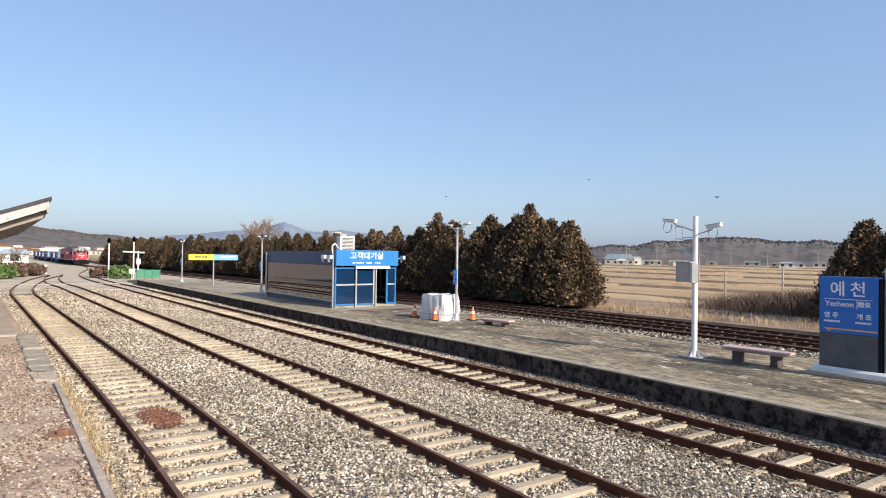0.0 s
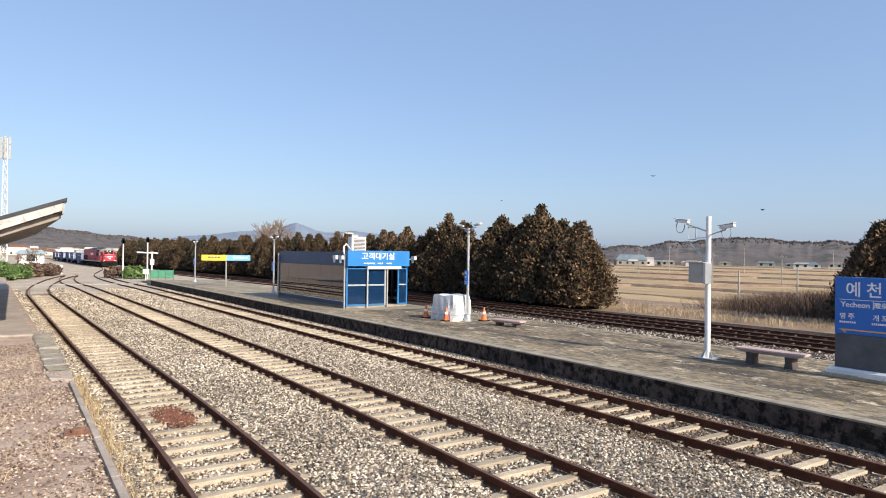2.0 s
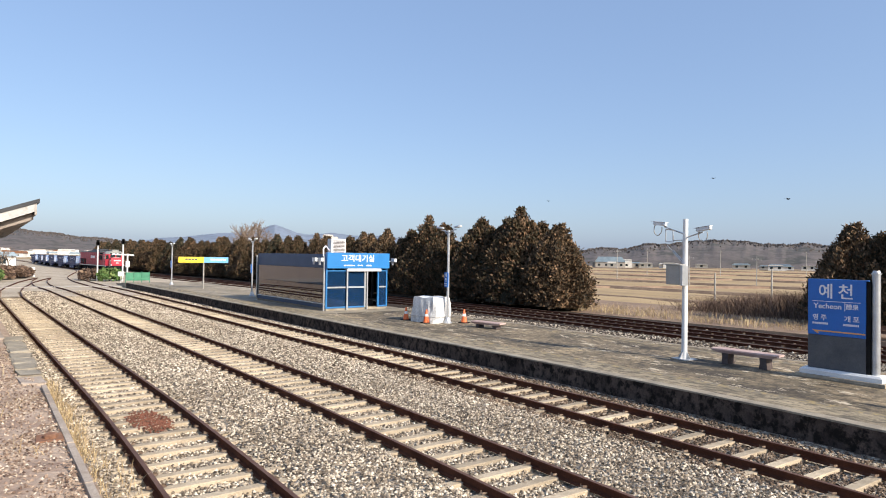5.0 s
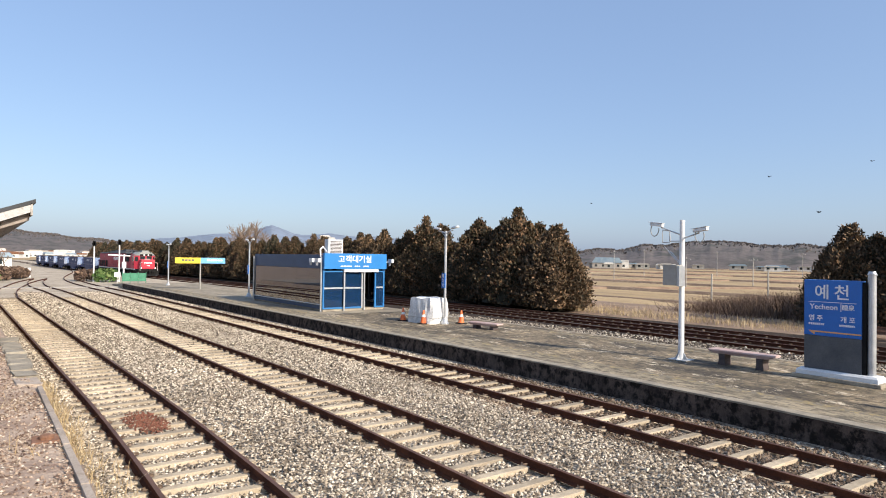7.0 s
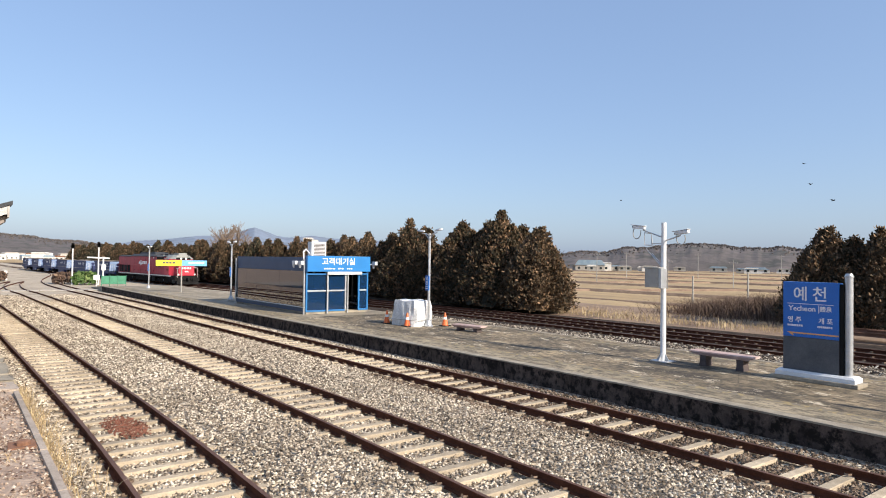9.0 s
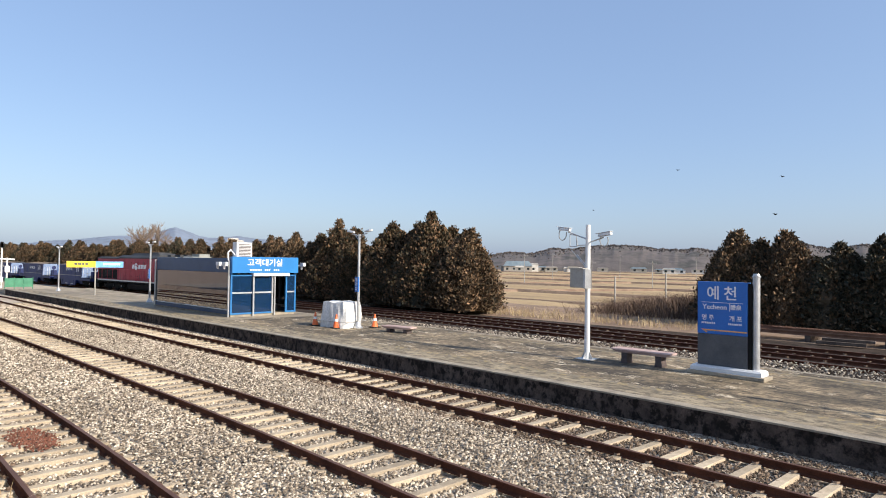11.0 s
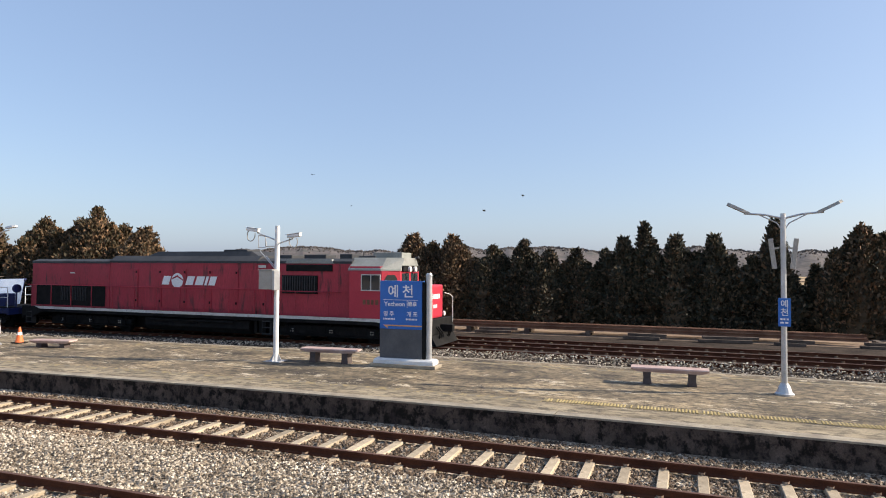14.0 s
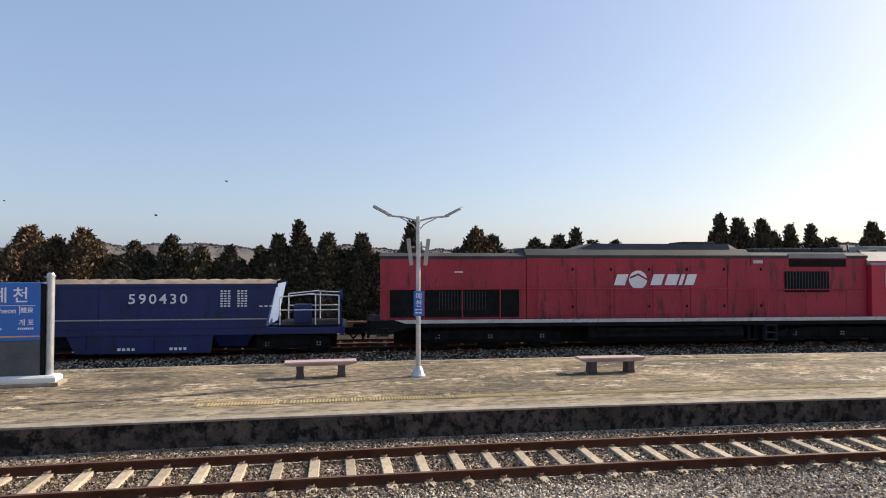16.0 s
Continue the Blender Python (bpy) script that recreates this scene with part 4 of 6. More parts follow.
def shelter():
    # front (towards the sun) at local x = 0, the long glazed side along -x
    t = thing("waiting_room", (-31.45, 13.1, PT), 0, "glazed platform waiting room with bright blue fascia and tinted mirror glass", "shelter")
    L, W, H = 9.6, 3.75, 3.1
    ang = 4.3
    t.matrix_basis = pose(-31.45, 13.1, PT, 0, 0, ang)
    bm = B()
    box(bm, -L, 0.0, 0, W, 0, 0.12)
    part("floor_slab", bm, "coping", t)
    bm = B()
    box(bm, -L - 0.05, -0.02, -0.02, W + 0.02, 2.28, 3.02, 0.01)
    part("roof_band", bm, "side_panel", t, "slate-blue clad roof band")
    bm = B()
    box(bm, -0.016, 0.22, -0.06, W + 0.06, 2.26, 3.10, 0.01)
    f = part("fascia", bm, "fascia", t, "bright blue name fascia")
    words("room_name", "고객대기실", 0.42, Matrix.Translation((0.226, W * 0.48, 2.78)) @ Matrix.Rotation(math.pi / 2, 4, "Z"), "print", f, wide=1.08)
    bm = B()
    q = random.Random(6)
    bars(bm, 0.9, 1.6, 2.42, 0.07, 0, 8, q)
    bars(bm, 1.75, 2.1, 2.42, 0.07, 0, 3, q)
    bars(bm, 2.3, 2.65, 2.42, 0.07, 0, 3, q)
    bmesh.ops.transform(bm, matrix=Matrix.Translation((0.226, 0, 0)) @ Matrix.Rotation(math.pi / 2, 4, "Z"), verts=bm.verts)
    part("small_print", bm, "print", f)
    # long side: posts, rails, panes
    n = 6
    step = L / n
    for y in (0.0, W):
        for i in range(n + 1):
            bm = B()
            x = -L + i * step
            box(bm, x - 0.04, x + 0.04, y - 0.04, y + 0.04, 0.12, 2.28, 0.006)
            part("post", bm, "steel" if i in (0, n) else "dark", t)
        for i in range(n):
            bm = B()
            box(bm, -L + i * step + 0.006, -L + (i + 1) * step - 0.006, y + (-0.058 if y == 0 else 0.044), y + (-0.044 if y == 0 else 0.058), 0.34, 2.275)
            part("pane", bm, "dark_glass", t)
        bm = B()
        box(bm, -L, 0, y - 0.05, y + 0.05, 0.122, 0.335, 0.006)
        part("sill_panel", bm, "side_panel", t)
        bm = B()
        rod(bm, (-L, y - 0.1, 0.36), (0, y - 0.1, 0.36), 0.022)
        part("guard_rail", bm, "white", t)
    for x in (-L - 0.02, -0.06):
        bm = B()
        rod(bm, (x, -0.1, 0.0), (x, -0.1, 2.9), 0.05, 0.05, 10)
        part("corner_post", bm, "steel", t, "grey steel corner post")
    # end wall
    bm = B()
    box(bm, -L - 0.02, -L + 0.02, 0.045, W - 0.045, 0.34, 2.275)
    part("pane", bm, "dark_glass", t)
    # front: blue frames with tinted panes and a sliding door
    ys = [0.0, 1.25, 2.35, 3.2, W]
    for y in ys:
        bm = B()
        box(bm, -0.05, 0.05, y - 0.045, y + 0.045, 0.12, 2.26, 0.005)
        part("mullion", bm, "blue_frame" if y not in (1.25, 2.35) else "steel", t)
    for a, b in zip(ys, ys[1:]):
        for z in (0.15, 1.22, 2.12) if a != 2.35 else (2.12,):
            bm = B()
            box(bm, -0.045, 0.045, a + 0.046, b - 0.046, z - 0.03, z + 0.05, 0.004)
            part("rail", bm, "blue_frame" if z != 1.22 else "steel", t)
        for z0, z1 in ((0.202, 1.188), (1.272, 2.088)) if a != 2.35 else ():
            bm = B()
            box(bm, -0.008, 0.008, a + 0.048, b - 0.048, z0, z1)
            part("pane", bm, "glass", t)
    for y in (1.16, 2.42):  # door posts, and the leaf slid open
        bm = B()
        box(bm, 0.06, 0.14, y, y + 0.06, 0.0, 2.098, 0.006)
        part("door_post", bm, "steel", t)
    bm = B()
    box(bm, -0.16, -0.13, 1.36, 2.42, 0.14, 2.1)
    leaf = part("door_leaf", bm, "glass", t)
    bm = B()
    rod(bm, (-0.10, 2.3, 0.9), (-0.10, 2.3, 1.4), 0.015)
    part("door_handle", bm, "steel", leaf)
    bm = B()
    box(bm, 0.06, 0.20, 1.15, 3.3, 2.10, 2.255, 0.01)
    part("door_header", bm, "white", t, "white sliding-door header")
    bm = B()
    box(bm, -L + 0.05, -0.3, W - 0.6, W - 0.15, 0.45, 0.5, 0.01)
    for i in range(5):
        box(bm, -L + 0.4 + i * 2, -L + 0.5 + i * 2, W - 0.5, W - 0.2, 0.121, 0.45)
    part("inner_bench", bm, "dark", t)
    # roof plant, cameras
    bm = B()
    box(bm, -0.9, -0.45, 0.50, 1.38, 3.024, 3.86, 0.02)
    a = part("outdoor_unit", bm, "white", t, "cream air-conditioner outdoor unit")
    for i in range(9):
        bm = B()
        box(bm, -0.448, -0.436, 0.62, 1.30, 3.12 + i * 0.075, 3.16 + i * 0.075)
        part("grille_bar", bm, "leg", a)
    bm = B()
    bent(bm, [(-0.6, 0.55, 3.1), (-0.5, 0.2, 3.45), (-0.3, -0.05, 3.3), (-0.1, -0.12, 2.9)], 0.04)
    part("duct", bm, "white", t)
    for x, y in ((-0.15, -0.32), (-0.9, -0.3), (0.1, W + 0.35)):
        bm = B()
        box(bm, x - 0.07, x + 0.3, y - 0.08, y + 0.08, 2.62, 2.82, 0.02)
        rod(bm, (x, y, 2.7), (x - 0.1, y * 0.2 if y < 1 else W, 2.6), 0.025)
        rod(bm, (x, y, 2.62), (x, y, 2.45), 0.075, 0.05, 10)
        part("camera", bm, "white", t)
    return t


shelter()


def direction_sign():
    t = thing("direction_sign", (-55.7, 12.15, PT), 88, "yellow and pale blue direction sign on one grey post", "platform sign")
    bm = B()
    rod(bm, (0, 0, 0), (0, 0, 2.62), 0.06, 0.06, 12)
    part("post", bm, "grey", t)
    for x0, x1, k, n in ((-2.0, 0.0, "yellow", 4), (0.02, 2.0, "sky_blue", 9)):
        bm = B()
        box(bm, x0, x1, -0.06, 0.06, 2.18, 2.66, 0.01)
        p = part("panel", bm, k, t)
        bm = B()
        bars(bm, x0 + 0.5, x1 - 0.5 if n == 4 else x1 - 0.2, 2.45, 0.14, -0.062, n, random.Random(n))
        part("small_print", bm, "dark" if n == 4 else "print", p)


direction_sign()


# ---- train ----
def wheelset(parent, x, r, name="wheelset"):
    bm = B()
    for s in (-1, 1):
        prof = [(0.60, r * 0.25), (0.66, r * 0.3), (0.68, r * 0.85), (0.665, r + 0.03), (0.70, r + 0.03), (0.72, r), (0.80, r - 0.01), (0.80, r * 0.8), (0.74, r * 0.5), (0.76, r * 0.22)]
        loft(bm, [[(q * math.cos(k * math.pi / 12), s * y, q * math.sin(k * math.pi / 12)) for k in range(24)] for y, q in prof])
    rod(bm, (0, -1.0, 0), (0, 1.0, 0), 0.08, 0.08, 12)
    for k in range(3):
        a = k * 2 * math.pi / 3
        box(bm, r * 0.5, r * 0.7, -0.775, -0.75, -0.04, 0.04, 0, Matrix.Rotation(a, 4, "Y"))
    w = part(name, bm, "black", parent, "dark steel wheel pair")
    w.location = (x, 0, r)
    return w


def bogie(parent, x, axles, r, half):
    bm = B()
    for s in (-1, 1):
        y0, y1 = (s * 0.92, s * 1.12) if s > 0 else (s * 1.12, s * 0.92)
        prism(bm, [(x - half, 0.42), (x - half + 0.3, 0.36), (x + half - 0.3, 0.36), (x + half, 0.42), (x + half, 0.60), (x + half * 0.6, 0.72), (x - half * 0.6, 0.72), (x - half, 0.60)], y0, y1)
        for a in axles:
            box(bm, a - 0.17, a + 0.17, s * 1.02 - 0.13, s * 1.02 + 0.13, r - 0.17, r + 0.19, 0.02)
            for d in (-0.3, 0.3):
                rod(bm, (a + d, s * 1.06, 0.42), (a + d, s * 1.06, 0.74), 0.075, 0.075, 10)
    box(bm, x - 0.35, x + 0.35, -0.95, 0.95, 0.5, 0.76, 0.02)
    f = part("bogie_frame", bm, "black", parent, "sooty black bogie frame")
    for s in (-1, 1):
        for a in axles:
            for dx, dz in ((-0.05, 0.04), (0.05, 0.04), (-0.05, -0.05), (0.05, -0.05)):
                bm = B()
                rod(bm, (a + dx, s * 1.151, r + dz), (a + dx, s * 1.165, r + dz), 0.022, 0.022, 6)
                part("bolt", bm, "stripe", f)
        bm = B()
        for k in range(5):
            u = x - half * 0.8 + k * half * 0.4
            bent(bm, [(u, s * 1.15, 0.9), (u + 0.1, s * 1.18, 0.62), (u + 0.22, s * 1.15, 0.3)], 0.022, 6)
        rod(bm, (x - half, s * 1.16, 0.3), (x + half, s * 1.16, 0.3), 0.03, 0.03, 6)
        part("brake_pipe", bm, "black", f)


WHEELS = []


def locomotive():
    t = thing("locomotive", label="red diesel locomotive with grey roof, white stripe and black bogies", category="locomotive")
    R0 = -21.66
    # underframe
    bm = B()
    prism(bm, [(R0 - 0.35, 0.62), (R0 + 0.4, 0.62), (R0 + 1.0, 0.86), (-2.0, 0.86), (-1.2, 0.62), (0.15, 0.62), (0.15, 1.10), (R0 - 0.35, 1.10)], -1.46, 1.46)
    part("underframe", bm, "black", t)
    for s in (-1, 1):
        bm = B()
        y0, y1 = (1.462, 1.49) if s > 0 else (-1.49, -1.462)
        prism(bm, [(R0 + 0.9, 1.0), (-2.0, 1.0), (-1.6, 0.95), (-1.1, 0.95), (-1.1, 1.125), (R0 + 0.5, 1.125)], y0, y1)
        part("stripe", bm, "stripe", t, "grimy white side stripe")
    # hoods
    def hood(name, x0, x1, half, z1, roof, k="red"):
        bm = B()
        box(bm, x0, x1, -half, half, 1.102, z1, 0.02)
        ob = part(name, bm, k, t)
        bm = B()
        loft(bm, [[(x, y, z) for y, z in ((-half - 0.015, z1 + 0.003), (-half - 0.015, z1 + 0.10), (-half * 0.72, roof), (half * 0.72, roof), (half + 0.015, z1 + 0.10), (half + 0.015, z1 + 0.003))] for x in (x0 - 0.02, x1 + 0.02)])
        part("roof", bm, "roof_grey", t, "sooty dark grey roof")
        return ob
    hood("rear_hood", R0, -16.4, 1.24, 3.28, 3.50)
    hood("engine_hood", -16.38, -7.88, 1.24, 3.32, 3.66)
    hood("front_hood", -7.86, -3.22, 1.24, 3.32, 3.54)
    bm = B()
    loft(bm, [[(x, y, z) for y, z in ((-1.0, 3.5), (-0.8, q), (0.8, q), (1.0, 3.5))] for x, q in ((-14.6, 3.6), (-13.8, 3.86), (-8.5, 3.86), (-8.0, 3.6))])
    part("roof_duct", bm, "roof_grey", t)
    # radiator and louvres, doors
    for s in (-1, 1):
        bm = B()
        y = s * 1.245
        box(bm, R0 + 0.35, R0 + 5.0, min(y, y + s * 0.02), max(y, y + s * 0.02), 1.2, 2.20)
        g = part("radiator_opening", bm, "black", t, "black radiator opening")
        for i in range(16):
            bm = B()
            x = R0 + 2.1 + i * 0.11
            box(bm, x, x + 0.03, min(y + s * 0.024, y + s * 0.05), max(y + s * 0.024, y + s * 0.05), 1.45, 2.12)
            part("grille_bar", bm, "roof_grey", g)
        bm = B()
        box(bm, -6.54, -4.8, min(y, y + s * 0.05), max(y, y + s * 0.05), 2.05, 2.82)
        g = part("air_intake", bm, "black", t, "black louvred air intake")
        for i in range(14):
            bm = B()
            x = -6.5 + i * 0.12
            box(bm, x, x + 0.04, min(y + s * 0.052, y + s * 0.075), max(y + s * 0.052, y + s * 0.075), 2.08, 2.8)
            part("louvre", bm, "roof_grey", g)
        bm = B()
        box(bm, -6.35, -4.1, min(y, y + s * 0.03), max(y, y + s * 0.03), 3.0, 3.28)
        part("brake_grille", bm, "black", t)
        bm = B()
        prism(bm, [(-6.4, 3.325), (-4.05, 3.325), (-4.15, 3.5), (-6.3, 3.5)], min(s * 1.262, s * 1.10), max(s * 1.262, s * 1.10))
        part("brake_cover", bm, "pale_grey", t, "pale grey roof cover")
        # engine doors: raised panels with latches
        x = -16.0
        while x < -8.6:
            bm = B()
            box(bm, x + 0.02, x + 1.40, min(y, y + s * 0.018), max(y, y + s * 0.018), 1.25, 3.05, 0.006)
            d = part("engine_door", bm, "red", t)
            for zz in (1.5, 2.85):
                bm = B()
                box(bm, x + 1.28, x + 1.34, min(y + s * 0.02, y + s * 0.05), max(y + s * 0.02, y + s * 0.05), zz, zz + 0.1)
                part("latch", bm, "black", d)
            x += 1.44
        bm = B()
        box(bm, -7.8, -7.1, min(y, y + s * 0.012), max(y, y + s * 0.012), 1.25, 2.9, 0.004)
        part("engine_door", bm, "red", t)
        # emblem: plain pale shapes with a round mark
        bm = B()
        yy = y + s * 0.022
        cx = -13.15
        for i, w in ((0, 0.42), (1.38, 0.42), (1.92, 0.45), (2.45, 0.14), (2.68, 0.36)):
            sh = 0.14
            prism(bm, [(cx + i, 2.32), (cx + i + w, 2.32), (cx + i + w + sh, 2.72), (cx + i + sh, 2.72)], min(yy, yy + s * 0.006), max(yy, yy + s * 0.006))
        rod(bm, (cx + 0.92, yy, 2.52), (cx + 0.92, yy + s * 0.006, 2.52), 0.34, 0.34, 28)
        part("emblem", bm, "print", t, "pale slanted bars and a round mark")
        bm = B()
        prism(bm, [(cx + 0.62, 2.56), (cx + 0.92, 2.68), (cx + 1.25, 2.5), (cx + 1.26, 2.56), (cx + 0.92, 2.76), (cx + 0.6, 2.62)], min(yy + s * 0.008, yy + s * 0.012), max(yy + s * 0.008, yy + s * 0.012))
        part("emblem_swoosh", bm, "red", t)
        bm = B()
        box(bm, -7.78, -7.4, min(y + s * 0.004, y + s * 0.014), max(y + s * 0.004, y + s * 0.014), 3.12, 3.24)
        part("plate", bm, "stripe", t)
        bm = B()
        box(bm, -19.0, -18.7, min(y + s * 0.004, y + s * 0.014), max(y + s * 0.004, y + s * 0.014), 2.78, 2.84)
        part("plate", bm, "stripe", t)
        # walkway rail with stanchions
        bm = B()
        yr = s * 1.40
        bent(bm, [(R0 - 0.1, yr, 2.20), (-7.45, yr, 2.20), (-7.32, yr, 2.12), (-7.3, yr, 1.12)], 0.019)
        part("handrail", bm, "red_front", t, "thin red handrail")
        for i in range(11):
            bm = B()
            x = R0 + 0.2 + i * 1.36
            rod(bm, (x, yr, 1.1), (x, yr, 2.2), 0.022)
            part("stanchion", bm, "red", t)
        bm = B()
        bent(bm, [(-6.9, yr, 1.12), (-6.9, yr, 2.15), (-3.6, yr, 2.15)], 0.02)
        for x in (-5.8, -4.2):
            rod(bm, (x, yr, 1.1), (x, yr, 2.15), 0.018)
        part("handrail", bm, "red", t, "thin red handrail")
        # steps
        for x in (-7.2, -0.35, R0 + 0.1):
            bm = B()
            for z in (0.28, 0.55, 0.82):
                box(bm, x - 0.2, x + 0.2, min(s * 1.2, s * 1.46), max(s * 1.2, s * 1.46), z, z + 0.03)
            for d in (-0.21, 0.19):
                box(bm, x + d, x + d + 0.02, min(s * 1.2, s * 1.46), max(s * 1.2, s * 1.46), 0.25, 0.9)
            part("steps", bm, "roof_grey", t)
    # cab: full width, with chamfered front corners
    bm = B()
    plan = [(-3.2, -1.44), (-1.75, -1.44), (-1.15, -0.95), (-1.15, 0.95), (-1.75, 1.44), (-3.2, 1.44)]
    loft(bm, [[(x, y, z) for x, y in plan] for z in (1.102, 3.0)] + [[(x - (0.1 if x > -2 else 0), y * 0.97, 3.22) for x, y in plan]])
    part("cab", bm, "red_front", t, "bright red driver's cab")
    bm = B()
    loft(bm, [[(x, y * k, z) for x, y in [(-3.25, -1.47), (-1.78, -1.47), (-1.13, -0.97), (-1.13, 0.97), (-1.78, 1.47), (-3.25, 1.47)]] for k, z in ((1.0, 3.05), (0.99, 3.11), (0.62, 3.58))])
    part("cab_roof", bm, "pale_grey", t, "pale grey sloping cab roof")
    for s in (-1, 1):
        y = s * 1.44
        bm = B()
        box(bm, -2.62, -1.82, min(y - s * 0.01, y + s * 0.012), max(y - s * 0.01, y + s * 0.012), 2.27, 2.86)
        w = part("side_window", bm, "window", t)
        for x0, x1, z0, z1 in ((-2.66, -2.62, 2.23, 2.90), (-1.82, -1.78, 2.23, 2.90), (-2.62, -1.82, 2.23, 2.27), (-2.62, -1.82, 2.86, 2.90), (-2.24, -2.20, 2.27, 2.86)):
            bm = B()
            box(bm, x0, x1, min(y, y + s * 0.03), max(y, y + s * 0.03), z0, z1)
            part("frame", bm, "stripe", w)
        bm = B()
        prism(bm, [(-0.20, 0.0), (0.2, 0.0), (0.25, 0.15), (0.25, 0.5), (0.15, 0.66), (-0.15, 0.66), (-0.25, 0.5), (-0.25, 0.15)], -0.012, 0.012)
        d = Vector((0.6, s * -0.49, 0))
        m = Matrix.Translation((-1.445, s * 1.2, 2.22)) @ Matrix.Rotation(math.atan2(d.y, d.x), 4, "Z")
        bmesh.ops.transform(bm, matrix=m, verts=bm.verts)
        part("corner_window", bm, "window", t)
        bm = B()
        prism(bm, [(-0.36, 2.42), (0.36, 2.42), (0.36, 2.95), (-0.36, 2.95)], -0.012, 0.012)
        bmesh.ops.transform(bm, matrix=Matrix.Translation((-1.15, s * 0.45, 0)) @ Matrix.Rotation(math.pi / 2, 4, "Z"), verts=bm.verts)
        part("windscreen", bm, "window", t)
        bm = B()
        rod(bm, (-1.12, s * 0.5, 2.95), (-1.12, s * 0.3, 2.5), 0.012)
        part("wiper", bm, "black", t)
        bm = B()
        rod(bm, (-1.08, s * 0.28, 3.12), (-0.98, s * 0.28, 3.12), 0.11, 0.11, 16)
        part("headlight", bm, "lamp", t, "pale round headlight")
        bm = B()
        rod(bm, (0.0, s * 0.95, 1.26), (0.06, s * 0.95, 1.26), 0.10, 0.10, 14)
        part("marker_light", bm, "lamp", t)
    bm = B()
    box(bm, -1.2, -1.06, -0.85, 0.85, 3.02, 3.26, 0.02)
    part("number_box", bm, "black", t)
    bm = B()
    box(bm, -2.6, -1.3, -0.5, 0.5, 3.56, 3.80, 0.03)
    part("roof_unit", bm, "pale_grey", t, "pale air-conditioner on the cab roof")
    bm = B()
    rod(bm, (-3.15, -0.7, 3.58), (-2.4, -0.7, 3.62), 0.07, 0.05)
    part("horn", bm, "roof_grey", t)
    bm = B()
    rod(bm, (-3.2, -0.2, 3.48), (-3.2, -0.2, 3.85), 0.03)
    part("aerial", bm, "roof_grey", t)
    for x0, x1, w, z in ((-4.2, -3.6, 0.5, 3.74), (-6.0, -4.9, 0.45, 3.72), (-7.3, -6.6, 0.5, 3.70), (-10.2, -8.9, 0.6, 3.95)):
        bm = B()
        box(bm, x0, x1, -w, w, 3.5, z, 0.04)
        part("roof_hatch", bm, "roof_grey", t)
    bm = B()
    rod(bm, (-1.6, 0.6, 3.4), (-1.0, 0.6, 3.62), 0.04, 0.06)
    part("horn", bm, "roof_grey", t)
    # nose
    bm = B()
    box(bm, -1.14, -0.02, -0.95, 0.95, 1.104, 2.48, 0.09)
    part("nose", bm, "red_front", t, "bright red low nose")
    bm = B()
    bars(bm, -0.55, 0.55, 2.0, 0.2, 0, 6, random.Random(7))
    bars(bm, -0.2, 0.25, 1.6, 0.14, 0, 4, random.Random(8))
    bmesh.ops.transform(bm, matrix=Matrix.Translation((-0.014, 0, 0)) @ Matrix.Rotation(math.pi / 2, 4, "Z"), verts=bm.verts)
    part("nose_lettering", bm, "print", t, "pale bars of lettering")
    bm = B()
    box(bm, -1.0, -0.45, -0.4, 0.4, 2.482, 2.58, 0.02)
    part("nose_vent", bm, "pale_grey", t)
    for s in (-1, 1):
        bm = B()
        bars(bm, -0.75, -0.3, 1.95, 0.1, s * 0.956 if s < 0 else 0.96, 3, random.Random(9))
        part("side_number", bm, "print", t)
        bm = B()
        bars(bm, -2.6, -1.85, 1.78, 0.2, s * 1.447 if s < 0 else 1.449, 4, random.Random(11))
        part("cab_number", bm, "rust", t)
        bm = B()
        bent(bm, [(-1.0, s * 1.40, 2.1), (-0.5, s * 1.40, 2.1), (-0.4, s * 1.40, 2.0), (-0.4, s * 1.40, 0.7)], 0.02)
        part("handrail", bm, "red", t)
        bm = B()
        bent(bm, [(0.12, s * 0.7, 2.15), (0.3, s * 1.0, 2.05), (0.32, s * 1.2, 1.95), (0.32, s * 1.2, 0.9)], 0.02)
        part("handrail", bm, "stripe", t)
    # front and rear ends
    bm = B()
    box(bm, R0 - 0.45, R0 - 0.36, -1.42, 1.42, 0.5, 1.12, 0.02)
    part("rear_beam", bm, "black", t)
    bm = B()
    box(bm, 0.15, 0.27, -1.42, 1.42, 0.5, 1.12, 0.02)
    part("buffer_beam", bm, "black", t, "sooty black buffer beam")
    bm = B()
    prism(bm, [(0.10, 0.12), (0.55, 0.12), (0.32, 0.5), (0.1, 0.5)], -1.25, 1.25)
    part("snow_plough", bm, "black", t)
    for x, d in ((0.25, 1), (R0 - 0.45, -1)):
        bm = B()
        box(bm, min(x, x + d * 0.55), max(x, x + d * 0.55), -0.14, 0.14, 0.6, 0.9, 0.04)
        for y in (-0.6, -0.4, 0.4, 0.6):
            bent(bm, [(x, y, 0.85), (x + d * 0.22, y, 0.6), (x + d * 0.15, y, 0.35)], 0.035)
        part("coupler", bm, "black", t)
    bm = B()
    loft(bm, [[(x, y, z) for y, z in ((-1.25, 0.80), (-1.3, 0.45), (-1.1, 0.22), (1.1, 0.22), (1.3, 0.45), (1.25, 0.80))] for x in (-14.1, -8.2)])
    part("fuel_tank", bm, "black", t, "black fuel tank")
    bm = B()
    for x in (-8.0, -7.75):
        box(bm, x, x + 0.15, -1.2, 1.2, 0.3, 0.84, 0.02)
